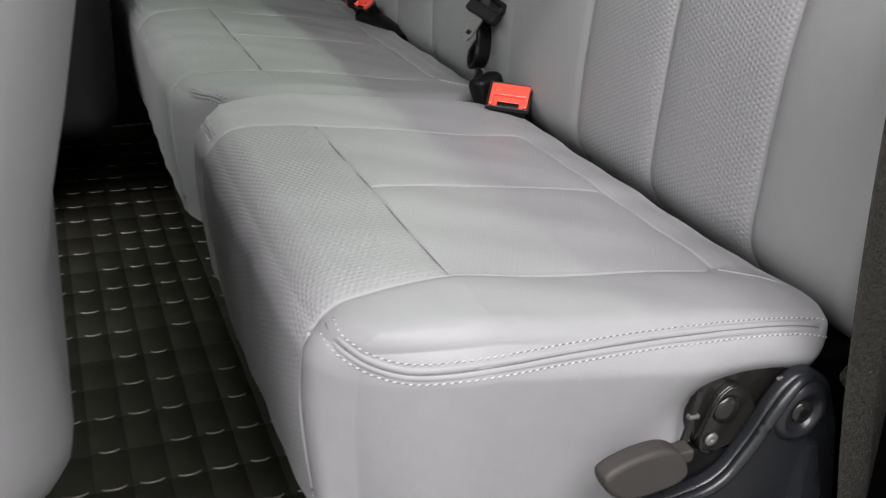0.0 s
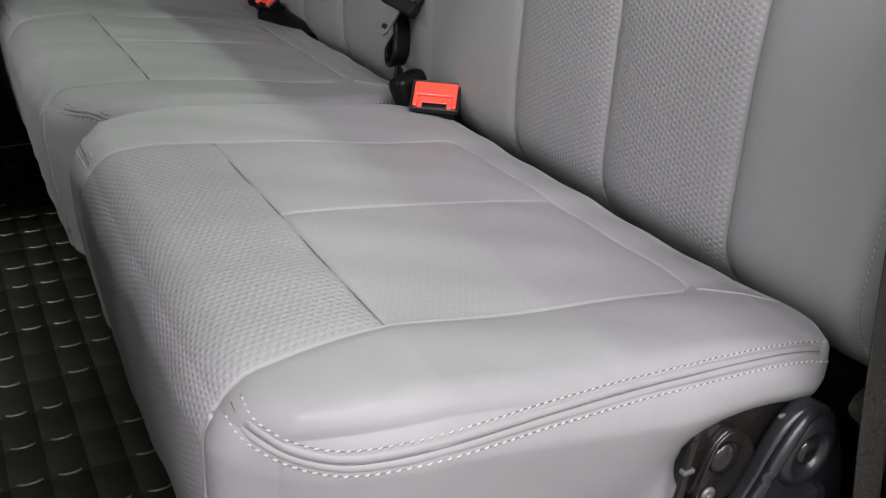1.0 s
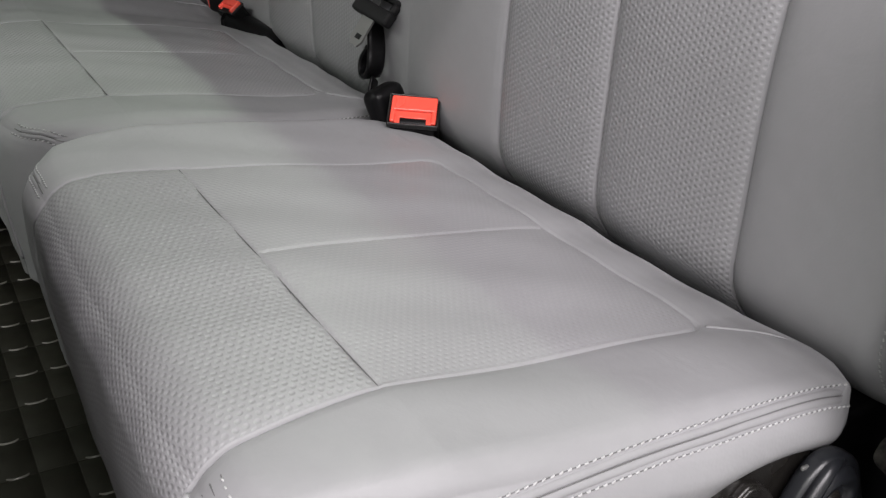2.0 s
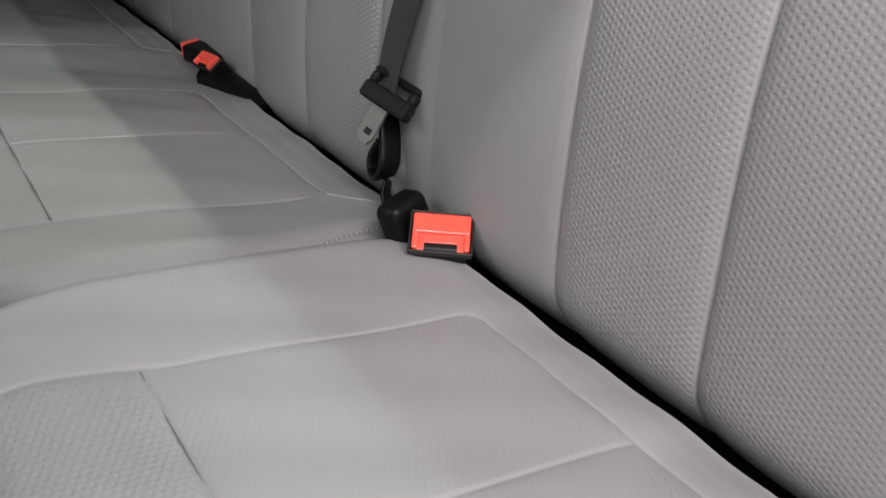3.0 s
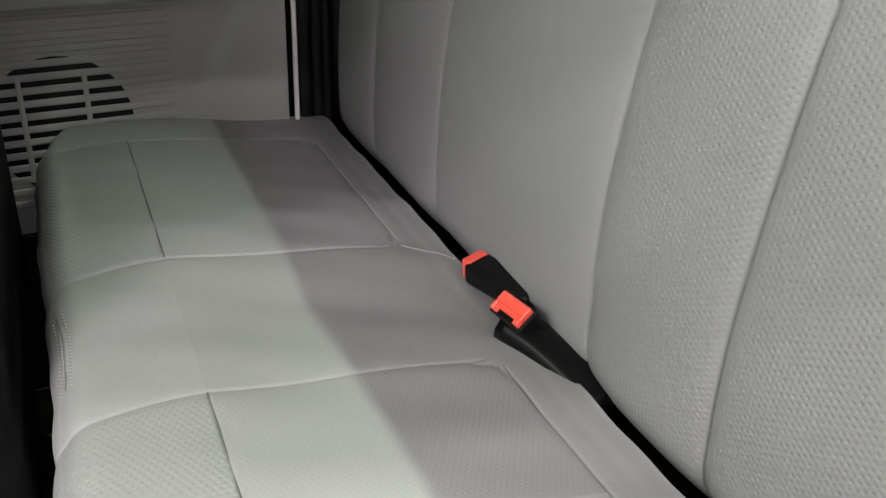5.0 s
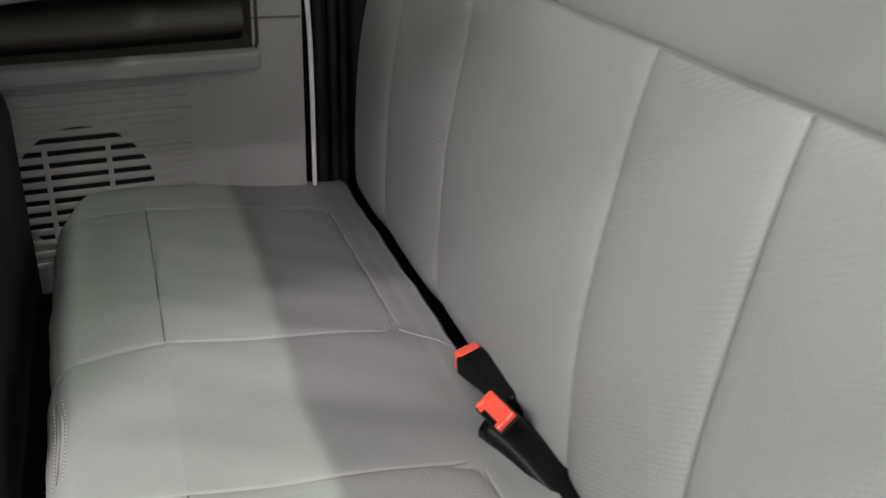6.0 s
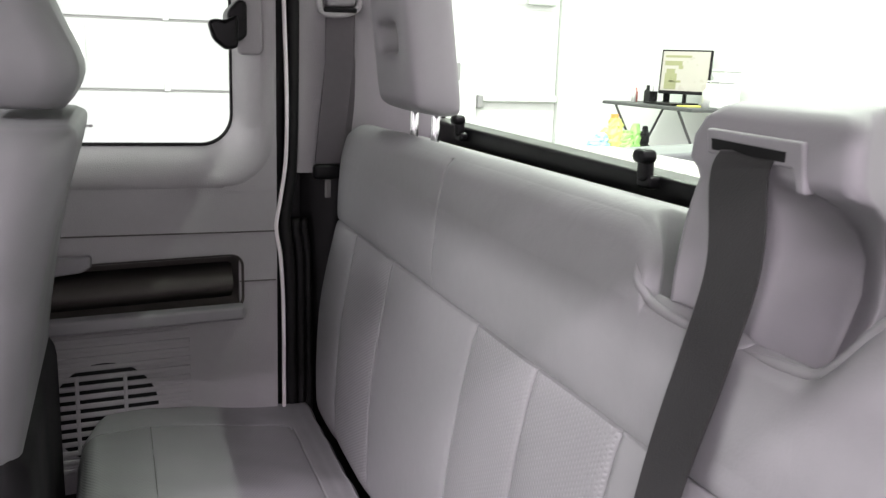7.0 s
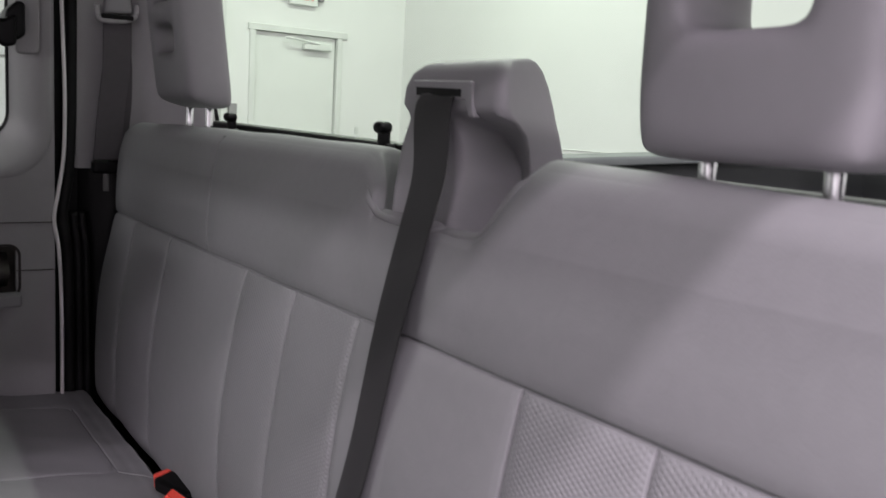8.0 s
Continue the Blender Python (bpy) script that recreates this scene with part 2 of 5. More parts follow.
def padded(owner, lo, hi, marks, radii, r, relief, bend, region, step=0.012):
    """A padded block with a round-cornered plan and round upper edges. relief(x, y, z) gives how far the skin stands out there,
    bend moves the finished points, region(x, y, z, up) names the part and its material."""
    (x0, y0, z0), (x1, y1, z1) = lo, hi
    gx, gy = lines(x0, x1, step, list(marks[0]) + [x0 + r, x1 - r, x0, x1]), lines(y0, y1, step, list(marks[1]) + [y0 + r, y1 - r, y0, y1])
    gz = lines(z0, z1, step, [z1 - r, z1])
    index, raw, faces = {}, [], []

    def vid(p):
        if p not in index:
            index[p] = len(raw)
            raw.append(p)
        return index[p]

    def sheet(us, vs, at, flip, up):
        for a, b in zip(us, us[1:]):
            for c, d in zip(vs, vs[1:]):
                q = [vid(at(a, c)), vid(at(b, c)), vid(at(b, d)), vid(at(a, d))]
                faces.append((q[::-1] if flip else q, up))

    sheet(gx, gy, lambda a, b: (a, b, z1), False, True)
    sheet(gx, gz, lambda a, b: (a, y0, b), False, False)
    sheet(gx, gz, lambda a, b: (a, y1, b), True, False)
    sheet(gy, gz, lambda a, b: (x0, a, b), True, False)
    sheet(gy, gz, lambda a, b: (x1, a, b), False, False)
    sheet(gx[::max(1, len(gx) - 1)], gy[::max(1, len(gy) - 1)], lambda a, b: (a, b, z0), True, False)
    o = np.array(raw)
    x, y, z = o.T
    rx = np.where(x < (x0 + x1) / 2, np.where(y < (y0 + y1) / 2, radii[0], radii[3] if len(radii) == 4 else radii[0]), np.where(y < (y0 + y1) / 2, radii[1], radii[2 if len(radii) > 2 else 1]))
    ex = np.where(x < x0 + rx, (x - x0 - rx) / rx, np.where(x > x1 - rx, (x - x1 + rx) / rx, 0))
    ey = np.where(y < y0 + rx, (y - y0 - rx) / rx, np.where(y > y1 - rx, (y - y1 + rx) / rx, 0))
    far = np.maximum(abs(ex), abs(ey))
    inset = rx * (1 - far)
    e = np.clip(1 - inset / r, 0, 1)
    ez = np.clip((z - (z1 - r)) / r, 0, 1)
    n = np.hypot(e, ez)
    f = np.where((e > 0) & (ez > 0), np.maximum(e, ez) / np.maximum(n, 1e-9), 1)
    znew = np.where((e > 0) & (ez > 0), z1 - r + ez * f * r, z)
    far2 = np.where((e > 0) & (ez > 0), 1 - r * (1 - e * f) / rx, far)
    k = np.where(far > 0, far2 / np.maximum(far, 1e-9), 1)
    ex2, ey2 = ex * k, ey * k
    cx, cy = ex2 * np.sqrt(1 - ey2 ** 2 / 2), ey2 * np.sqrt(1 - ex2 ** 2 / 2)
    xn = np.where(ex != 0, x + (cx - ex) * rx, x)
    yn = np.where(ey != 0, y + (cy - ey) * rx, y)
    co = np.stack([xn, yn, znew], 1)
    me = bpy.data.meshes.new("rough")
    me.from_pydata(co.tolist(), [], [q for q, _ in faces])
    me.update()
    nor = np.zeros(len(co) * 3)
    me.vertices.foreach_get("normal", nor)
    co = co + nor.reshape(-1, 3) * relief(x, y, z)[:, None]
    bpy.data.meshes.remove(me)
    co = bend(co, o)
    groups = {}
    for q, up in faces:
        c = o[q].mean(0)
        groups.setdefault(region(c[0], c[1], c[2], up), []).append(q)
    for (name, mat, label, *_), qs in groups.items():
        used = sorted({i for q in qs for i in q})
        back = {i: j for j, i in enumerate(used)}
        ob = part(name, (co[used].tolist(), [], [[back[i] for i in q] for q in qs]), mat, owner, label)
        uv = ob.data.uv_layers.new(name="UVMap")
        src = o[used]
        flat = np.stack([src[:, 1], src[:, 0] + (src[:, 2] - z1)], 1)
        loop = np.zeros(len(ob.data.loops), dtype=int)
        ob.data.loops.foreach_get("vertex_index", loop)
        uv.data.foreach_set("uv", flat[loop].ravel())
    return BVHTree.FromPolygons(co.tolist(), [q for q, _ in faces])


def groove(d, deep, wide=0.0011):
    return -0.75 * deep * np.exp(-(d / wide) ** 2) - 0.30 * deep * np.exp(-(d / 0.007) ** 2)


def between(v, a, b, soft=0.004):
    return np.clip((v - a) / soft, 0, 1) * np.clip((b - v) / soft, 0, 1)


def pillow(v, a, b):
    """1 in the middle of a stretch from a to b, 0 at its ends."""
    t = np.clip((v - a) / (b - a), 0, 1)
    return 1 - abs(2 * t - 1) ** 3


def on_skin(tree, points, offset=0.0, lift=0.0, step=0.002):
    """Points laid on a skin, moved sideways along it by offset, evenly spaced; with the skin's normals."""
    pts = [Vector(p) for p in points]
    fine = []
    for a, b in zip(pts, pts[1:]):
        n = max(1, int((b - a).length / step))
        fine += [a.lerp(b, i / n) for i in range(n)]
    fine.append(pts[-1])
    laid = [tree.find_nearest(p)[:2] for p in fine]
    out = []
    for i, (p, n) in enumerate(laid):
        d = (laid[min(i + 2, len(laid) - 1)][0] - laid[max(i - 2, 0)][0]).normalized()
        q, m = tree.find_nearest(p + offset * n.cross(d).normalized())[:2]
        out.append((q + lift * m, m))
    # ease out small steps
    for _ in range(5):
        mid = [(0.25 * a[0] + 0.5 * b[0] + 0.25 * c[0], b[1]) for a, b, c in zip(out, out[1:], out[2:])]
        out = [out[0]] + mid + [out[-1]]
    return out


def stitches(laid, gap=0.0046, length=0.0027, radius=0.0006):
    """Threads along a line on a skin: one short slanting bead a stitch, joined."""
    bm = bmesh.new()
    run, want = 0.0, 0.0
    for (a, n), (b, _) in zip(laid, laid[1:]):
        seg = (b - a).length
        if seg < 1e-6:
            continue
        d = (b - a).normalized()
        while want <= run + seg:
            c = a + d * (want - run)
            up = n.normalized()
            slant = (d + 0.28 * up.cross(d)).normalized()
            side = slant.cross(up).normalized()
            ends = []
            for s, lift in ((-0.5, -0.0005), (-0.25, 0.0004), (0.25, 0.0004), (0.5, -0.0005)):
                q = c + slant * s * length + up * lift
                ends.append([bm.verts.new(q + radius * (math.cos(k * math.pi / 2) * side + math.sin(k * math.pi / 2) * up)) for k in range(4)])
            for u, v in zip(ends, ends[1:]):
                for k in range(4):
                    bm.faces.new((u[k], u[(k + 1) % 4], v[(k + 1) % 4], v[k]))
            want += gap
        run += seg
    bmesh.ops.recalc_face_normals(bm, faces=bm.faces)
    return bm


# ---- place ----
# the hall round the truck
GROUND, CEILING = -0.38, 4.2
HALL = (-8.0, 4.75, -7.0, 8.4)


def hall():
    x0, x1, y0, y1 = HALL
    tagged(part("ground", boxes(((x0, y0, GROUND - 0.1), (x1, y1, GROUND))), M_CONC, smooth=False), "smooth grey concrete floor of the hall", "floor", kind="structure")
    tagged(part("ceiling", boxes(((x0, y0, CEILING), (x1, y1, CEILING + 0.1))), M_CEIL, smooth=False), "plain white painted ceiling of the hall", "ceiling", kind="structure")
    tagged(part("wall_rear", boxes(((x1, y0, GROUND), (x1 + 0.15, y1 + 0.15, CEILING))), M_WALL, smooth=False), "bare white painted wall behind the truck", "wall", kind="structure")
    tagged(part("wall_front", boxes(((x0 - 0.15, y0, GROUND), (x0, y1 + 0.15, CEILING))), M_WALL, smooth=False), "plain white wall ahead of the truck", "wall", kind="structure")
    tagged(part("wall_near", boxes(((x0 - 0.15, y0 - 0.15, GROUND), (x1 + 0.15, y0, CEILING))), M_GREYWALL, smooth=False), "plain grey wall beside the open door", "wall", kind="structure")
    # the far wall has an opening for the roller door and one for the exit door
    gx0, gx1, gz = -5.6, 2.50, 3.4
    dx0, dx1, dz = 2.98, 4.00, 1.735
    tagged(part("wall_far", boxes(((x0, y1, GROUND), (gx0, y1 + 0.15, CEILING)), ((gx0, y1, gz), (gx1, y1 + 0.15, CEILING)), ((gx1, y1, GROUND), (dx0, y1 + 0.15, CEILING)),
                                  ((dx0, y1, dz), (dx1, y1 + 0.15, CEILING)), ((dx1, y1, GROUND), (x1, y1 + 0.15, CEILING))), M_WALL, smooth=False),
           "white painted wall with the exit door", "wall", kind="structure")
    # sectional door: white panels with recessed joints, hinges on them
    g = thing("garage_door", "closed white sectional garage door with ribbed panels", "garage door", at=((gx0 + gx1) / 2, y1, GROUND))
    z, step = -0.565, 0.608
    while z < gz:
        part("panel", boxes(((gx0, y1 + 0.03, max(z, GROUND)), (gx1, y1 + 0.08, min(z + step - 0.022, gz))), bevel=0.006), M_GARAGE, g)
        part("joint", boxes(((gx0, y1 + 0.05, z + step - 0.022), (gx1, y1 + 0.07, z + step + 0.004))), M_JOINT, g)
        for hx in (-4.0, -2.09, 0.11, 1.6):
            bm = boxes(((hx - 0.024, y1 + 0.015, z + step - 0.015), (hx + 0.024, y1 + 0.03, z + step + 0.070)), bevel=0.005)
            part("hinge", bm, M_FRAME, g)
        z += step
    part("window", boxes(((-1.25, y1 + 0.012, 0.905), (-0.55, y1 + 0.029, 1.19)), bevel=0.008), M_WALL, g, "pale frosted pane")
    for tx in (2.56, 2.70):
        part("track", boxes(((tx - 0.02, y1 - 0.07, GROUND), (tx + 0.02, y1 - 0.002, 3.3)), bevel=0.006), M_FRAME, g, "grey steel track")
    part("bracket", boxes(((2.77, y1 - 0.05, 0.80), (2.85, y1 - 0.002, 0.97)), bevel=0.006), M_TRIM, g, "dark steel bracket")
    # exit door
    d = thing("exit_door", "white steel exit door with a push bar and a door closer", "door", at=((dx0 + dx1) / 2, y1, GROUND))
    part("leaf", boxes(((dx0 + 0.07, y1 + 0.03, GROUND), (dx1 - 0.07, y1 + 0.075, dz - 0.037)), bevel=0.003), M_DOORP, d)
    for lo, hi in (((dx0, y1 - 0.02, GROUND), (dx0 + 0.06, y1 + 0.1, dz)), ((dx1 - 0.06, y1 - 0.02, GROUND), (dx1, y1 + 0.1, dz)),
                   ((dx0 - 0.02, y1 - 0.025, dz - 0.035), (dx1 + 0.05, y1 + 0.1, dz + 0.03))):
        part("frame", boxes((lo, hi), bevel=0.006), M_FRAME, d, "grey-white steel frame")
    part("push_bar", boxes(((dx0 + 0.09, y1 - 0.045, 0.60), (dx1 - 0.08, y1 + 0.005, 0.67)), bevel=0.012), M_FRAME, d, "grey metal push bar")
    part("bar_end", boxes(((dx0 + 0.065, y1 - 0.06, 0.54), (dx0 + 0.12, y1 + 0.02, 0.66)), bevel=0.008), M_TRIM, d)
    part("closer", boxes(((3.55, y1 - 0.05, 1.555), (3.86, y1 + 0.02, 1.62)), bevel=0.015), M_FRAME, d, "grey metal door closer")
    part("closer_arm", tube([(3.72, y1 - 0.04, 1.62), (3.42, y1 - 0.08, 1.65), (3.36, y1 - 0.02, 1.66)], 0.012), M_FRAME, d)
    sign = thing("exit_sign", "lit white exit sign with red letters above the door", "sign", at=(3.5, y1, 1.97))
    part("body", boxes(((3.37, y1 - 0.06, 1.985), (3.68, y1 - 0.002, 2.18)), bevel=0.012), M_DOORP, sign)
    red = bpy.data.curves.new("letters", "FONT")
    red.body, red.size, red.extrude, red.align_x = "EXIT", 0.125, 0.003, "CENTER"
    letters = new("letters", red)
    red.materials.append(M_RED)
    letters.parent = sign
    letters.matrix_parent_inverse = Matrix.Translation(sign.location).inverted()
    letters.matrix_basis = pose(3.525, y1 - 0.064, 2.035, 90, 0, 0)
    for lx in (3.33, 3.72):
        part("lamp_head", boxes(((lx - 0.03, y1 - 0.07, 2.04), (lx + 0.03, y1 - 0.01, 2.10)), bevel=0.015), M_TRIM, sign, "small dark lamp head")
    sw = thing("light_switch", "small white wall switch plate beside the door", "switch", at=(4.2, y1, 0.74))
    part("plate", boxes(((4.185, y1 - 0.012, 0.73), (4.225, y1 - 0.001, 0.80)), bevel=0.003), M_FRAME, sw)
    so = thing("wall_socket", "white double socket plate low on the white wall", "socket", at=(4.74, 4.5, 0.95))
    part("plate", boxes(((4.741, 4.49, 0.945), (4.749, 4.57, 1.06)), bevel=0.004), M_FRAME, so)
    tr = thing("wall_trunking", "thin white cable trunking along the white wall", "trunking", at=(4.74, 5.3, 0.73))
    part("strip", boxes(((4.742, 4.95, 0.722), (4.749, 5.75, 0.730)), bevel=0.003), M_FRAME, tr)


hall()


# the cab: floor, walls, roof
def cab():
    FLOOR = 0.05
    tagged(part("floor", boxes(((-1.6, -0.12, FLOOR - 0.06), (0.18, 1.62, FLOOR))), M_MAT, smooth=False), "black ribbed rubber floor mat of the cab", "floor", kind="structure")
    tread, ridge = bmesh.new(), bmesh.new()
    for i in range(16):
        for j in range(26):
            x, y = -0.86 + 0.036 * i, -0.06 + 0.060 * j
            box(tread, (x - 0.0174, y - 0.0290, FLOOR - 0.001), (x + 0.0174, y + 0.0290, FLOOR + 0.0004), 0.0003, seg=1)
            k = 0.75 + 0.25 * random.random()
            if random.random() < 0.2:
                continue
            rings = []
            for n in range(6):
                u = n / 2.5 - 1
                yy, e = y - 0.0277 - 0.0030 * (1 - u * u), 0.0009 * (1 - 0.6 * u * u)
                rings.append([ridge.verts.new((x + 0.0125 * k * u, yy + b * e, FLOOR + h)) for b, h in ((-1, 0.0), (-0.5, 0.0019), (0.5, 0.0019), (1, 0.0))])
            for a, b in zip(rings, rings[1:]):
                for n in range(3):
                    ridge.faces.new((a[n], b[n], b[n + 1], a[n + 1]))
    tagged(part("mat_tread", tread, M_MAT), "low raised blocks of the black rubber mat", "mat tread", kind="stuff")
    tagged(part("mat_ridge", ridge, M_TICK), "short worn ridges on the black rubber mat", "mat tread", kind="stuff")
    tagged(part("ceiling_cab", boxes(((-1.1, -0.10, 1.380), (0.035, 1.62, 1.43)), bevel=0.015), M_LINING), "pale grey headliner of the cab roof", "headliner", kind="structure")
    tagged(part("wall_cab_front", boxes(((-1.66, -0.12, -0.01), (-1.5, 1.62, 0.72)), bevel=0.03), M_TRIM_DARK), "dark dashboard wall at the cab's front", "dashboard", kind="structure")
    # behind the seat: dark bulkhead up to the window's edge, frame above
    tagged(part("wall_cab_rear", boxes(((0.152, -0.1, -0.01), (0.19, 1.62, 0.838)), bevel=0.004), M_BLACK), "black bulkhead behind the rear seat", "wall", kind="structure")
    w = thing("window_rear", "wide rear cab window with a black frame", "window", kind="structure", at=(0.165, 0.75, 0.84))
    part("window_frame", slab([(-0.02, 0.815), (1.52, 0.815), (1.52, 0.868), (-0.02, 0.846)], 0.146, 0.186, axis="x", bevel=0.005), M_BLACK, w, "black lower frame rail")
    part("window_frame", boxes(((0.025, -0.02, 1.315), (0.085, 1.52, 1.41)), bevel=0.01), M_TRIM, w, "grey upper frame")
    for y0, y1 in ((-0.06, -0.01), (1.50, 1.56)):
        part("window_frame", slab([(0.15, 0.83), (0.188, 0.83), (0.09, 1.34), (0.04, 1.34)], y0, y1, bevel=0.006), M_BLACK, w, "black side frame")
    pane = part("pane", loft([[(0.172, 0.0, 0.855), (0.172, 1.50, 0.855)], [(0.065, 0.0, 1.32), (0.065, 1.50, 1.32)]], closed=False), M_GLASS, w, "clear pane")
    pane.visible_shadow = False
    for y in (0.838, 1.33):
        bm = bmesh.new()
        box(bm, (0.134, y - 0.012, 0.845), (0.150, y + 0.010, 0.858), 0.004)
        box(bm, (0.130, y - 0.008, 0.852), (0.144, y + 0.006, 0.878), 0.005, seg=3)
        box(bm, (0.124, y - 0.012, 0.869), (0.144, y + 0.007, 0.883), 0.006, seg=3)
        part("catch", bm, M_BLACK, w, "black hooked catch")
    tagged(part("wall_cab_near_rail", boxes(((-1.1, -0.12, 1.342), (0.12, -0.075, 1.41)), bevel=0.01), M_LINING), "pale roof rail above the open doorway", "roof rail", kind="structure")
    # unseen panels added to stop light leaking in from the sides
    for y0, y1, label in ((1.62, 1.66, "dark sill panel below the far door"), (-0.16, -0.12, "dark sill panel below the open doorway")):
        top = 0.80 if y0 > 0 else 0.06
        tagged(part("wall_cab_sill", boxes(((-1.6, y0, -0.01), (0.19, y1, top))), M_BLACK, smooth=False), label, "sill", kind="structure")
    # far side of the cab ahead of the rear door
    tagged(part("wall_cab_side", boxes(((-1.6, 1.54, -0.01), (-0.66, 1.60, 0.80)), bevel=0.01), M_TRIM), "grey trim panel of the far front door", "door trim", kind="structure")
    tagged(part("wall_cab_rail", boxes(((-1.1, 1.53, 1.20), (0.02, 1.61, 1.40)), bevel=0.02), M_LINING), "pale roof rail above the far doors", "roof rail", kind="structure")


cab()


# the far pillar behind the rear door
def pillar():
    p = thing("corner_pillar_trim", "grey moulded corner pillar trim with black door seal", "pillar trim", kind="structure", at=(0.05, 1.54, 0.4))
    # upper trim: a shell curving from the door opening round to the rear window
    rings = []
    for z, cut in ((0.775, 0.000), (0.80, 0.0), (0.95, -0.02), (1.10, -0.05), (1.33, -0.10)):
        rings.append([(-0.072, 1.60, z), (-0.066, 1.545, z), (-0.055, 1.535, z), (0.03, 1.528, z), (0.075 + cut, 1.510, z), (0.115 + cut, 1.475, z), (0.150 + cut, 1.44, z), (0.162 + cut, 1.45, z), (0.165 + cut, 1.60, z)])
    part("cover", loft(rings), M_TRIM, p)
    rings = []
    for z in (0.30, 0.42, 0.66, 0.78):
        rings.append([(-0.06, 1.60, z), (-0.05, 1.555, z), (0.02, 1.55, z), (0.15, 1.53, z), (0.15, 1.60, z)])
    part("lower_cover", loft(rings), M_BLACK, p, "black lower panel")
    part("lip", boxes(((-0.05, 1.524, 1.075), (0.045, 1.535, 1.083)), bevel=0.003), M_TRIM, p)
    for x, w in ((-0.072, 0.010), (-0.054, 0.007), (-0.041, 0.006)):
        pts = smooth_path([(x, 1.535, 0.05), (x, 1.535, 0.40), (x - 0.002, 1.535, 0.62), (x - 0.009, 1.537, 0.70), (x + 0.002, 1.538, 0.80), (x + 0.006, 1.54, 1.05), (x + 0.004, 1.545, 1.22)])
        part("door_seal", tube(pts if x < -0.06 else pts[:25], w), M_RUBBER, p, "black rubber seal")
    part("gap_backing", boxes(((-0.125, 1.562, 0.05), (-0.02, 1.60, 1.25))), M_BLACK, p, smooth=False)
    # pale edge of the door
    pts = smooth_path([(-0.0875, 1.513, 0.30), (-0.0875, 1.513, 0.40), (-0.088, 1.513, 0.55), (-0.092, 1.513, 0.64), (-0.099, 1.513, 0.69), (-0.092, 1.514, 0.735), (-0.083, 1.515, 0.80),
                       (-0.081, 1.516, 0.90), (-0.084, 1.518, 1.02), (-0.088, 1.52, 1.20)])
    part("pale_edge", tube(pts, 0.0032), M_SEAL, p, "thin pale edge strip")
    # shoulder belt in front of the pillar
    b = thing("shoulder_belt", "grey shoulder belt hanging from its guide on the pillar", "seat belt", at=(0.0, 1.51, 0.75))
    guide = smooth_path([(-0.032, 1.51, 1.048), (-0.030, 1.508, 1.030), (-0.018, 1.505, 1.024), (0.012, 1.505, 1.026), (0.030, 1.508, 1.036), (0.033, 1.512, 1.055)])
    gd = part("guide", tube(guide, 0.005), M_TRIM, b)
    part("guide_cap", slab([(-0.022, 1.034), (0.026, 1.038), (0.022, 1.062), (0.008, 1.078), (-0.006, 1.078), (-0.018, 1.060)], 1.500, 1.528, bevel=0.007), M_HEAD, gd, "grey guide cover")
    part("guide_slot", boxes(((-0.026, 1.499, 1.027), (0.026, 1.507, 1.035)), bevel=0.002), M_BLACK, gd, "black slot of the guide")
    part("webbing", ribbon([(0.002, 1.512, 1.034), (0.001, 1.510, 0.95), (-0.008, 1.512, 0.86), (-0.014, 1.513, 0.79)], [(1, 0, 0)] * 4, 0.046), M_WEB_GREY, b)
    part("webbing", ribbon([(0.018, 1.522, 1.03), (0.016, 1.522, 0.90), (0.006, 1.524, 0.78)], [(1, 0.4, 0)] * 3, 0.046), M_WEB_GREY, b)
    part("tongue_cover", boxes(((-0.040, 1.500, 0.768), (0.014, 1.520, 0.792)), bevel=0.006), M_BLACK, b, "black plastic tongue cover")
    bm = boxes(((-0.022, 1.505, 0.738), (-0.012, 1.508, 0.768)), bevel=0.001)
    part("tongue", bm, M_PLATE, b, "dull steel tongue")


pillar()


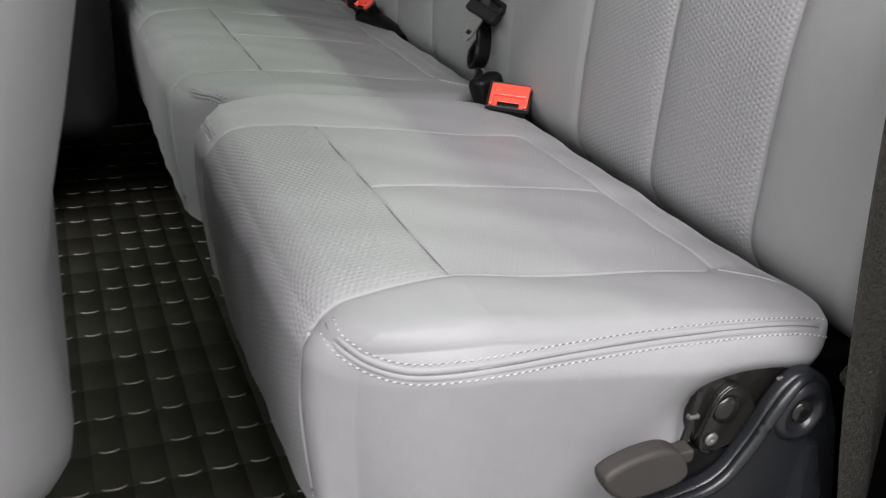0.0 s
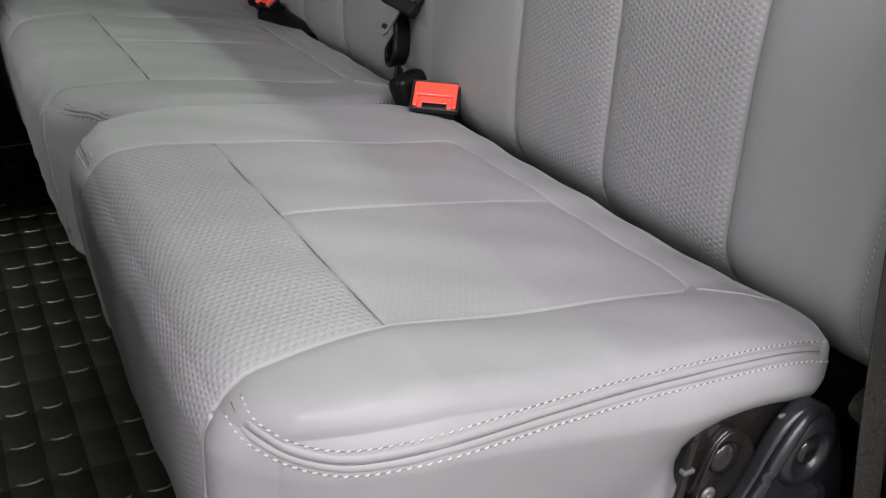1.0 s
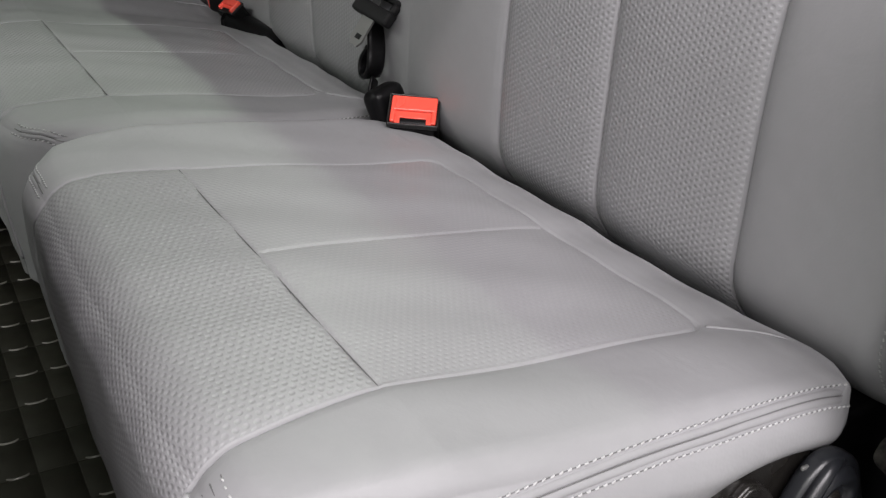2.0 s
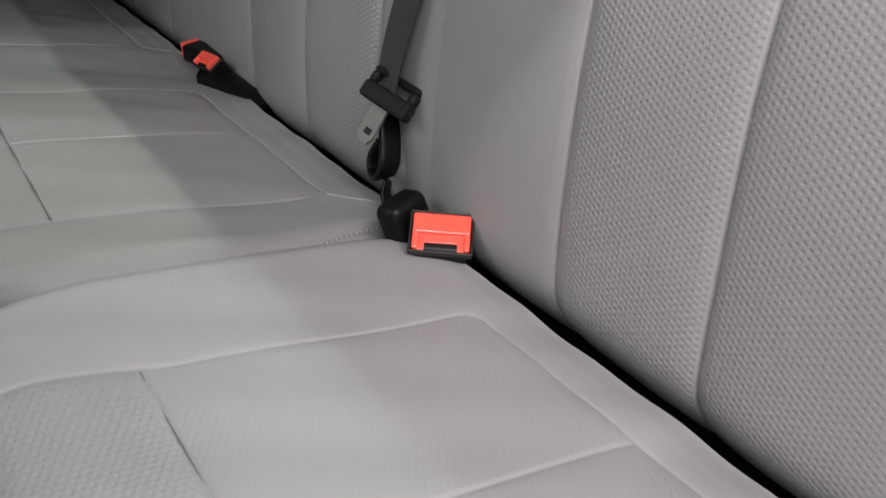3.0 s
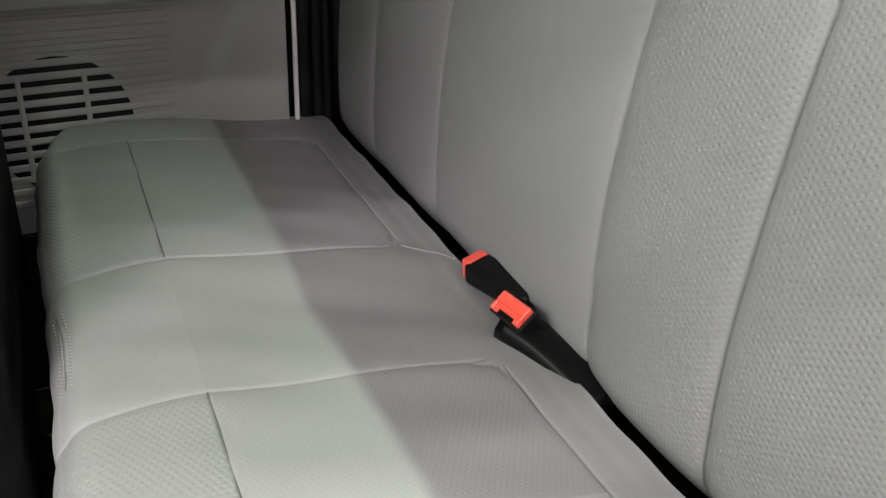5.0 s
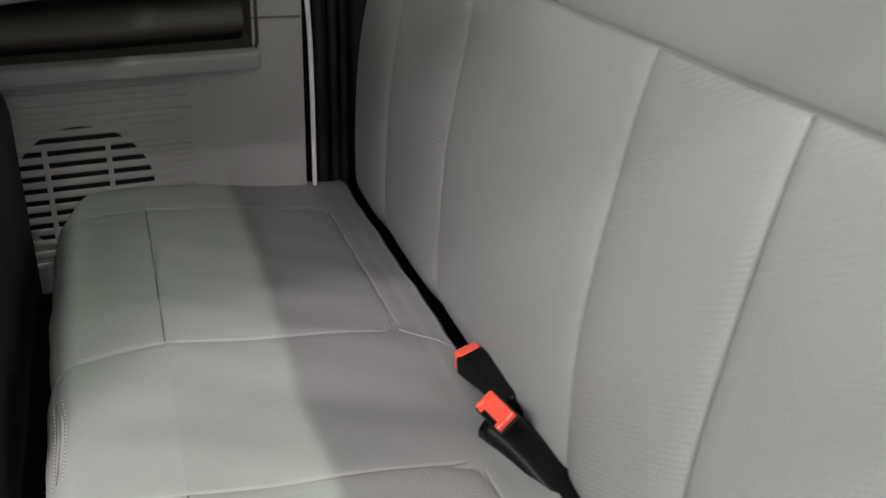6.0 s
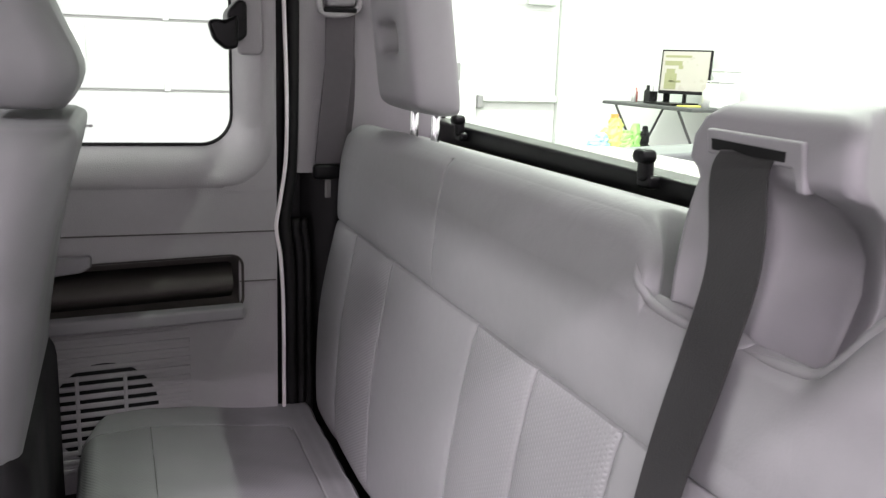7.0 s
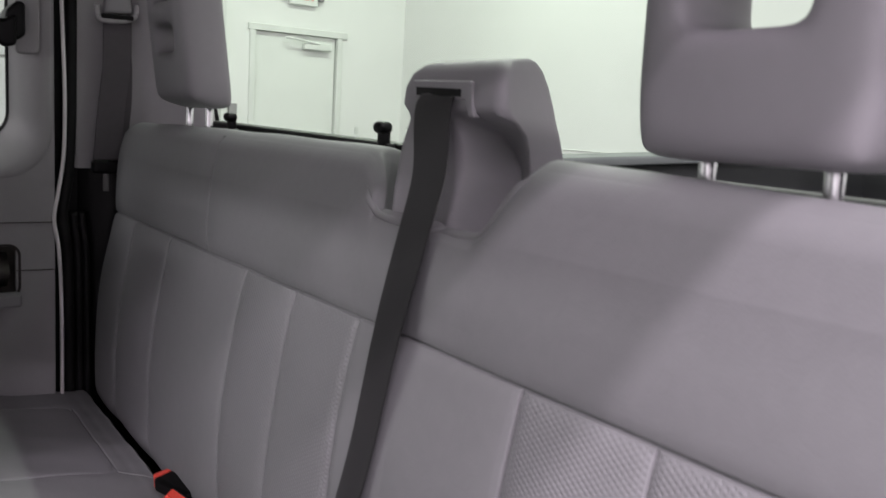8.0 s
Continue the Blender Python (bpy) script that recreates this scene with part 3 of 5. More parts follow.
# the far rear door with its trim
def rear_door():
    d = thing("rear_door", "closed rear cab door with grey trim, pull pocket and speaker grille", "door", kind="structure", at=(-0.4, 1.55, 0.1))
    # panel of plates round the window and the pull pocket
    xs = [-0.66, -0.475, -0.158, -0.098]
    CORNER = -0.112
    SLOPE = 0.03
    zs = [0.06, 0.555, 0.647, 0.765, 1.22]
    bm = bmesh.new()
    for i in range(3):
        for k in range(4):
            if (i == 1 and k == 1) or (k == 3 and i < 2):
                continue
            box(bm, (CORNER if k == 3 else xs[i], 1.513, zs[k]), (xs[i + 1], 1.56, zs[k + 1]))
    bmesh.ops.remove_doubles(bm, verts=bm.verts, dist=1e-5)
    for v in bm.verts:
        if zs[0] < v.co.z < zs[3]:
            v.co.z += SLOPE * (v.co.x + 0.153)
    part("panel", bm, M_TRIM, d, smooth=False)
    before = set(bpy.data.objects)
    part("seam_line", boxes(((-0.66, 1.5112, 0.6845), (-0.1, 1.5135, 0.6862))), M_TRIM_DARK, d)
    part("seam_line", boxes(((-0.158, 1.5112, 0.6045), (-0.1, 1.5135, 0.6060))), M_TRIM_DARK, d)
    # pull pocket
    pk = part("pull_pocket", boxes(((-0.475, 1.545, 0.553), (-0.158, 1.558, 0.649))), M_TRIM_DARK, d, "dark recessed pull pocket", smooth=False)
    ring = lambda r, y, g: [(x, y, z) for x, z in rounded(-0.50 - g, -0.154 + g, 0.562 - g, 0.648 + g, r)]
    part("pocket_lining", loft([ring(0.020, 1.509, 0.003), ring(0.018, 1.511, 0.0), ring(0.014, 1.530, -0.006), ring(0.008, 1.544, -0.022)]), M_TRIM_DARK, pk)
    part("grip", loft([[(-0.49, 1.544, 0.566), (-0.49, 1.512, 0.590), (-0.49, 1.508, 0.598), (-0.49, 1.514, 0.606), (-0.49, 1.544, 0.640)],
                       [(-0.168, 1.544, 0.570), (-0.168, 1.512, 0.596), (-0.168, 1.508, 0.604), (-0.168, 1.514, 0.612), (-0.168, 1.544, 0.642)]], cap=True), M_TRIM_DARK, pk)
    part("armrest_lip", boxes(((-0.60, 1.484, 0.549), (-0.153, 1.514, 0.571)), bevel=0.005, seg=3), M_HEAD, d, "paler grey armrest lip")
    part("switch_cover", slab([(-0.455, 0.634), (-0.39, 0.640), (-0.375, 0.648), (-0.375, 0.664), (-0.455, 0.664)], 1.498, 1.516, bevel=0.004), M_HEAD, d, "grey cover over the pocket")
    # added thin plate that makes the foot of the door black
    part("kick_panel", boxes(((-0.655, 1.506, 0.065), (-0.14, 1.5125, 0.285)), bevel=0.003), M_BLACK, d, "black kick panel at the door's foot")
    # speaker grille
    sp = part("speaker_grille", boxes(((-0.455, 1.5105, 0.30), (-0.235, 1.513, 0.54))), M_TRIM, d, smooth=False)
    c, rad = (-0.366, 0.414), 0.080
    disc = [(c[0] + rad * math.cos(t * math.pi / 16), c[1] + rad * math.sin(t * math.pi / 16)) for t in range(32)]
    part("opening", slab(disc, 1.5098, 1.5108), M_BLACK, sp, "dark round opening", smooth=False)
    for k in range(15):
        z = 0.318 + 0.0150 * k
        part("slat", boxes(((-0.452 + 0.012 * (z - 0.31) / 0.2, 1.5082, z), (-0.237, 1.512, z + 0.0085)), bevel=0.0012, seg=1), M_TRIM, sp)
    for x in (-0.405, -0.335):
        part("rib", boxes(((x - 0.003, 1.5078, 0.35), (x + 0.003, 1.5105, 0.475)), bevel=0.001, seg=1), M_TRIM, sp)
    # the pocket, its lip and the grille fall a little towards the front
    for ob in set(bpy.data.objects) - before:
        if not ob.name.startswith("seam_line"):
            for v in ob.data.vertices:
                v.co.z += SLOPE * (v.co.x + 0.153)
    # window
    rim = lambda y, x1, z0, r: [(x, y, z) for x, z in rounded(-0.74, x1, z0, 1.26, r, 8)]
    w = part("window", loft([rim(1.5129, -0.1015, 0.7555, 0.079), rim(1.5085, -0.109, 0.763, 0.076), rim(1.512, -0.122, 0.776, 0.070), rim(1.530, -0.142, 0.796, 0.060), rim(1.565, -0.158, 0.815, 0.050), rim(1.585, -0.158, 0.816, 0.050)]),
             M_TRIM, d, "grey window surround")
    arc = [(-0.180 + 0.078 * math.cos(radians(a)), 0.836 + 0.078 * math.sin(radians(a))) for a in range(-90, 1, 10)]
    part("corner_fill", slab([(-0.18, 0.750), (-0.098, 0.750), (-0.098, 0.836)] + arc[::-1], 1.5118, 1.5128), M_TRIM, d, smooth=False)
    part("window_frame", loft([rim(1.566, -0.154, 0.811, 0.05), rim(1.565, -0.161, 0.8195, 0.046), rim(1.580, -0.161, 0.8195, 0.046)]), M_RUBBER, w, "black window seal")
    pane = part("pane", loft([[(-0.70, 1.575, 0.81), (-0.15, 1.575, 0.81)], [(-0.70, 1.575, 1.24), (-0.15, 1.575, 1.24)]], closed=False), M_GLASS, w, "clear pane")
    pane.visible_shadow = False
    part("marking", boxes(((-0.382, 1.5742, 0.843), (-0.366, 1.5746, 0.847))), M_TRIM, w, "tiny etched marking")
    # window catch
    bm = slab([(-0.175, 0.985), (-0.160, 0.975), (-0.146, 0.985), (-0.146, 1.035), (-0.158, 1.038), (-0.175, 1.02)], 1.47, 1.535, bevel=0.006)
    k = part("window_catch", bm, M_BLACK, d, "black window catch")
    part("lever", slab([(-0.160, 0.968), (-0.178, 0.964), (-0.196, 0.978), (-0.204, 1.004), (-0.192, 1.009), (-0.180, 1.006), (-0.160, 1.016)], 1.462, 1.482, bevel=0.006, seg=3), M_BLACK, k)
    part("catch_plate", slab(rounded(-0.158, -0.120, 0.958, 1.052, 0.010), 1.50, 1.516, bevel=0.004), M_TRIM, d)


rear_door()


# ---- rear bench ----
def back_x(z):
    low, mid = np.clip((0.402 - z) / 0.05, 0, 1.4), np.clip((z - 0.37) / 0.335, 0, 1)
    return -0.036 + (z - 0.37) * 0.0866 + 0.034 * low ** 2 - 0.013 * np.sin(math.pi * mid)


single = thing("rear_jump_seat", "grey vinyl single rear seat with stitched edges and upright back", "car seat", group="rear seats", at=(-0.2, 0.27, 0.05))
double = thing("rear_bench_seat", "grey vinyl double rear seat with two embossed seat panels", "car seat", group="rear seats", at=(-0.2, 1.04, 0.05))


def seat_bench():
    # cushion of the single place
    A = (0.089, 0.243, 0.393)
    B = (0.607, 0.772, 0.932)
    C = (1.132, 1.285, 1.437)
    FX, RX = -0.302, -0.089
    ZT = 0.408

    def top_shape(co, o):
        x = o[:, 0]
        drop = np.where(x > FX, -0.105 * (x - FX), -1.1 * (x - FX) ** 2)
        drop = drop + 0.010 * np.clip((x + 0.075) / 0.034, 0, 1) ** 2
        co[:, 2] += drop * np.clip((o[:, 2] - 0.28) / 0.1, 0, 1)
        low = np.clip((0.36 - o[:, 2]) / 0.11, 0, 1)
        co[:, 0] += 0.012 * low ** 1.5 * np.clip((-0.30 - x) / 0.08, 0, 1)
        return co

    def outline(x, y, y0, y1):
        """Distance from a panel's sewn outline, open to the front, with round rear corners; minus inside."""
        r = 0.015 if y0 < 0.2 else 0.028
        p, q = abs(y - (y0 + y1) / 2) - (y1 - y0) / 2 + r, x - RX + r
        return np.minimum(np.maximum(p, q), 0) + np.hypot(np.maximum(p, 0), np.maximum(q, 0)) - r

    def relief_of(panels, seams):
        def relief(x, y, z):
            h = np.zeros(len(x))
            for y0, y1 in panels:
                h += 0.0028 * pillow(y, y0, y1) * np.where(x > FX, pillow(x, FX, RX), pillow(x, -0.47, FX))
                d = outline(x, y, y0, y1)
                h += groove(d, np.where(x < FX, 0.0042, 0.0030))
            for axis, at, a, b, deep in seams:
                d, v = (x, y) if axis == "x" else (y, x)
                h += groove(d - at, deep) * between(v, a, b)
            # the end bolsters are domed
            if panels[0][0] < 0.2:
                h += 0.0042 * np.cos(np.clip((y - 0.045) / 0.05, -1, 1) * math.pi / 2) * np.clip((x + 0.40) / 0.05, 0, 1)
            # soft hand-sewn unevenness
            h += 0.0012 * np.sin(31 * x + 17 * y) * np.sin(23 * y - 9 * x) + 0.0006 * np.sin(90 * y + 40 * x)
            return h
        return relief

    def region_of(panels):
        def region(x, y, z, up):
            for y0, y1 in panels:
                if outline(x, y, y0, y1) < -0.0028:
                    if x < FX:
                        return ("front_panel", M_HONEY, "embossed grey vinyl front panel", y0)
                    if x < RX and up:
                        return ("centre_panel", M_TWILL, "finely embossed grey vinyl panel", y0)
            return ("cushion_cover", M_VINYL, "smooth grey vinyl cover")
        return region

    def seams_of(y0, ym, y1):
        return [("x", FX, y0, y1, 0.0012), ("y", ym, FX, RX, 0.0018)]

    one = single

    def near_bend(co, o):
        co = top_shape(co, o)
        w = np.clip(1 - (o[:, 1] + 0.004) / 0.10, 0, 1)
        co[:, 1] += w * (0.085 * np.clip(-0.08 - o[:, 0], 0, 1) + 0.012 * np.clip((o[:, 0] + 0.17) / 0.125, 0, 1.2) * np.clip((o[:, 2] - 0.30) / 0.06, 0, 1))
        # the open end tucks in below its seam
        co[:, 1] += np.clip(1 - (o[:, 1] + 0.006) / 0.05, 0, 1) * 0.017 * np.clip((0.385 - o[:, 2]) / 0.14, 0, 1)
        co[:, 1] += 0.004 * np.clip((0.395 - o[:, 2]) / 0.05, 0, 1) * np.clip((-0.37 - o[:, 0]) / 0.02, 0, 1) * np.exp(-((o[:, 1] - A[0]) / 0.045) ** 2)
        co[:, 1] += np.clip(1 - (o[:, 1] + 0.006) / 0.05, 0, 1) * 0.030 * np.exp(-((o[:, 0] + 0.112) / 0.052) ** 2 - ((o[:, 2] - 0.342) / 0.032) ** 2)
        flare = np.exp(-((o[:, 1] - A[2]) / 0.055) ** 2)
        co[:, 1] += flare * (0.020 * np.clip((-0.29 - o[:, 0]) / 0.06, 0, 1) + 0.018 * np.clip((0.395 - o[:, 2]) / 0.03, 0, 1) * np.clip((-0.37 - o[:, 0]) / 0.02, 0, 1))
        co[:, 1] += 0.018 * np.clip((o[:, 0] + 0.33) / 0.25, 0, 1) * np.clip((o[:, 1] - 0.44) / 0.07, 0, 1)
        return co

    skin_one = padded(one, (-0.398, -0.006, 0.245), (-0.043, 0.522, ZT + 0.003), ([FX, RX], A), (0.088, 0.030, 0.072, 0.078), 0.030,
           relief_of([(A[0], A[2])], seams_of(*A) + [("y", 0.455, RX, 0, 0.003)]), near_bend, region_of([(A[0], A[2])]))

    def far_bend(co, o):
        co = top_shape(co, o)
        co[:, 1] += 0.018 * np.clip((o[:, 0] + 0.33) / 0.25, 0, 1) * np.clip((0.585 - o[:, 1]) / 0.07, 0, 1)
        co[:, 1] -= 0.006 * np.exp(-((o[:, 1] - B[0]) / 0.05) ** 2) * np.clip((0.385 - o[:, 2]) / 0.03, 0, 1) * np.clip((-0.37 - o[:, 0]) / 0.02, 0, 1)
        co[:, 2] -= 0.006 * np.exp(-((o[:, 1] - 1.035) / 0.05) ** 2) * np.clip((o[:, 2] - 0.3) / 0.1, 0, 1)
        return co

    skin_two = padded(double, (-0.400, 0.519, 0.245), (-0.039, 1.545, ZT), ([FX, RX], B + C), (0.104, 0.030), 0.028,
           relief_of([(B[0], B[2]), (C[0], C[2])], seams_of(*B) + seams_of(*C)[:-1]), far_bend, region_of([(B[0], B[2]), (C[0], C[2])]))
    # double rows of stitches along the ends, with a dark seam between
    zt = lambda x: ZT + (-0.105 * (x - FX) if x > FX else -1.1 * (x - FX) ** 2)

    def edge_seam(owner, tree, line, gap=0.0058):
        line = smooth_path(line, 6)
        for off in (-gap, gap):
            part("stitching", stitches(on_skin(tree, line, off)), M_THREAD, owner)
            part("seam", tube([p for p, _ in on_skin(tree, line, off, -0.0001, 0.004)], 0.00035, 6), M_SEAM, owner)
        part("seam", tube([p for p, _ in on_skin(tree, line, 0.0, 0.0002, 0.004)], 0.0004, 6), M_SEAM, owner)
        for off in (-0.0021, 0.0021):
            part("welt", tube([p for p, _ in on_skin(tree, line, off, -0.0018, 0.004)], 0.0027, 12, taper=True), M_VINYL, owner)

    edge_seam(one, skin_one, [(-0.045, 0.0185, 0.3730), (-0.097, 0.0170, 0.3835), (-0.178, 0.0148, 0.3922), (-0.247, 0.0155, 0.3932), (-0.305, 0.0172, 0.3920), (-0.330, 0.0215, 0.3898), (-0.348, 0.0290, 0.387), (-0.362, 0.0385, 0.387), (-0.3725, 0.0500, 0.389), (-0.379, 0.0635, 0.392), (-0.383, 0.0800, 0.396)])
    edge_seam(one, skin_one, [(-0.362, 0.516, 0.386), (-0.372, 0.511, 0.390), (-0.382, 0.500, 0.3915), (-0.3855, 0.475, 0.393), (-0.3866, 0.448, 0.3935), (-0.3866, 0.422, 0.3935)], 0.0045)
    edge_seam(double, skin_two, [(-0.360, 0.5275, 0.3955), (-0.370, 0.534, 0.3967), (-0.379, 0.546, 0.3973), (-0.386, 0.566, 0.396), (-0.3875, 0.580, 0.3952)], 0.0045)
    valley = smooth_path([(-0.331, 0.518, 0.398), (-0.239, 0.524, 0.393), (-0.164, 0.529, 0.3845), (-0.107, 0.539, 0.3825), (-0.062, 0.545, 0.380)], 6)
    part("stitching", stitches(on_skin(skin_two, valley)), M_THREAD, double)
    part("seam", tube([p for p, _ in on_skin(skin_two, valley, 0.0, -0.0001, 0.004)], 0.0004, 6), M_SEAM, double)
    edge_seam(double, skin_two, [(-0.386, 0.99, 0.388), (-0.386, 1.04, 0.388), (-0.386, 1.09, 0.388)])
    for owner, tree, y in ((one, skin_one, A[0]), (double, skin_two, B[0]), (double, skin_two, C[0])):
        run = smooth_path([(RX, y + 0.001, zt(RX)), (-0.078, y - 0.008, zt(-0.078)), (-0.060, y - 0.022, zt(-0.060)), (-0.050, y - 0.036, zt(-0.050) - 0.004)], 5)
        part("piping", tube([p for p, _ in on_skin(tree, run, 0.0, -0.0003, 0.003)], 0.0014, 6), M_VINYL, owner)
    for owner, tree, y0, y1 in ((one, skin_one, A[0] + 0.004, A[2]), (double, skin_two, B[0] + 0.002, B[2] - 0.002), (double, skin_two, C[0] + 0.002, C[2] - 0.002)):
        run = [tree.ray_cast((FX, y0 + (y1 - y0) * i / 24, 0.6), (0, 0, -1))[0] for i in range(25)]
        height = np.convolve(np.pad([q.z for q in run], 3, mode="edge"), np.ones(7) / 7, mode="valid")
        part("seam", tube([(q.x, q.y, h + (0.0002 if owner is one else 0.0004)) for q, h in zip(run, height)], 0.0003 if owner is one else 0.0006, 6), M_SEAM, owner)
    # pale piping down the front panels' edges
    for owner, tree, y, lean in ((one, skin_one, A[0], 0.004), (double, skin_two, B[0], -0.006)):
        run = []
        for i in range(30):
            z = 0.265 + 0.126 * i / 29
            hit = tree.ray_cast((-0.6, y + lean * min(1.0, max(0.0, (0.385 - z) / 0.03)), z), (1, 0, 0))[0]
            if hit:
                run.append(hit)
        part("piping", tube([p for p, _ in on_skin(tree, smooth_path(run[::4], 5), 0.0, 0.0004, 0.003)], 0.0019, 8), M_VINYL, owner)
    # dark frame under the cushions
    part("riser", boxes(((-0.26, 0.03, 0.045), (-0.06, 1.52, 0.24)), bevel=0.01), M_BLACK, double, "black riser under the cushions")
    # added black filler keeps leaking light out of the seat crease
    part("back_riser", boxes(((-0.05, 0.03, 0.045), (0.145, 1.52, 0.342)), bevel=0.004), M_BLACK, double, "black box behind the cushions")
    part("pan", boxes(((-0.36, 0.03, 0.225), (-0.05, 1.53, 0.25)), bevel=0.006), M_BLACK, double, "black seat pan")


seat_bench()


def backrests():
    Z0, T = 0.33, 0.115
    SEAM = 0.705

    def build(owner, Z1, y0, y1, verticals, panels, notch, radii, uppers=(), sway=0.0, crown=0.0, hollow=None):
        def bend(co, o):
            h, y, t = co.T
            h0 = o[:, 0]
            # the notch for the belt housing at one upper corner
            k = notch(y)
            up = np.clip(h - 0.73, 0, 1)
            h = np.where(h > 0.73, 0.73 + up * k, h)
            # behind the thin lip the notch is hollow
            h = h - 0.055 * hollow(y) * np.clip((T - 0.010 - t) / 0.011, 0, 1) * np.clip((h0 - 0.76) / 0.05, 0, 1)
            top = np.clip((h - 0.80) / 0.05, 0, 1)
            y = y + sway * np.clip((h0 - 0.37) / 0.25, 0, 1) * pillow(y, y0, y1)
            h = h - 0.022 * top * np.clip(1 - t / T - 0.25, 0, 1) + crown * np.clip((y - 0.12) / 0.28, 0, 1) * top
            out = np.stack([back_x(h) + (T - t) + 0.006 * top, y, h], 1)
            return out

        def relief(x, y, z):
            h = np.zeros(len(x))
            front = np.clip((z - T + 0.05) / 0.03, 0, 1)
            edges = [y0] + list(verticals) + [y1]
            for a, b in zip(edges, edges[1:]):
                h += 0.0032 * pillow(y, a, b) * pillow(x, Z0 - 0.25, SEAM) * (x < SEAM)
            h += 0.006 * pillow(x, SEAM, Z1 + 0.03) * pillow(y, y0 - 0.05, y1 + 0.05) * (x >= SEAM)
            for v in verticals:
                h += groove(y - v, 0.006) * between(x, 0, SEAM)
            for v in uppers:
                h += groove(y - v, 0.0040) * between(x, SEAM, Z1)
            h += groove(x - SEAM, 0.0062)
            h += 0.0010 * np.sin(29 * x + 13 * y) * np.sin(19 * y - 7 * x)
            return h * front

        def region(x, y, z, up):
            if up and x < SEAM:
                for a, b in panels:
                    if a + 0.0019 < y < b - 0.0019 and x < SEAM - 0.0019:
                        return ("backrest_insert", M_EMBOSS, "embossed grey vinyl insert", a)
            return ("backrest_cover", M_VINYL, "smooth grey vinyl cover")

        return padded(owner, (Z0, y0, 0.0), (Z1, y1, T), ([SEAM, 0.73, 0.76, 0.80, 0.84], list(verticals) + list(uppers) + [v for v in (0.43, 0.445, 0.46, 0.475, 0.616, 0.622, 0.632, 0.638, 0.645, 0.651, 0.658) if y0 < v < y1]),
               radii, 0.021, relief, bend, region)

    ramp = lambda v, a, b: np.clip((v - a) / (b - a), 0, 1)
    soft = lambda t: t * t * (3 - 2 * t)
    low = 0.40
    skin = build(single, 0.850, 0.012, 0.556, (0.121, 0.252, 0.377), [(0.121, 0.377)], lambda y: 1 - low * soft(ramp(y, 0.398, 0.458)), (0.028, 0.048, 0.022), sway=0.011, crown=0.010, hollow=lambda y: soft(ramp(y, 0.425, 0.450)))
    skin_far = build(double, 0.857, 0.508, 1.505, (0.624, 0.760, 0.896, 1.179, 1.362), [(0.624, 0.896), (1.179, 1.362)], lambda y: 1 - low * (1 - np.sqrt(1 - np.clip((0.657 - y) / 0.040, 0, 1) ** 2)), (0.028, 0.022, 0.048), (1.028,), hollow=lambda y: 1 - soft(ramp(y, 0.624, 0.648)))
    # the thin sewn lip round the notch
    for owner, tree, run in ((double, skin_far, [(0.007, 0.634, 0.824), (0.005, 0.627, 0.814), (0.003, 0.618, 0.804), (0.002, 0.596, 0.799), (0.002, 0.570, 0.798), (0.002, 0.544, 0.798)]),
                             (single, skin, [(0.002, 0.520, 0.800), (0.003, 0.486, 0.801), (0.004, 0.464, 0.804), (0.005, 0.450, 0.812), (0.008, 0.436, 0.828), (0.010, 0.423, 0.842), (0.0115, 0.410, 0.852)])):
        part("piping", tube([p for p, _ in on_skin(tree, smooth_path(run, 6), 0.0, -0.0004, 0.004)], 0.0036, 10, taper=True), M_VINYL, owner)
    z = np.linspace(0.36, 0.84, 60)
    part("stitching", stitches(on_skin(skin, [(float(back_x(h)) + 0.004, 0.018, h) for h in z])), M_THREAD, single)


backrests()


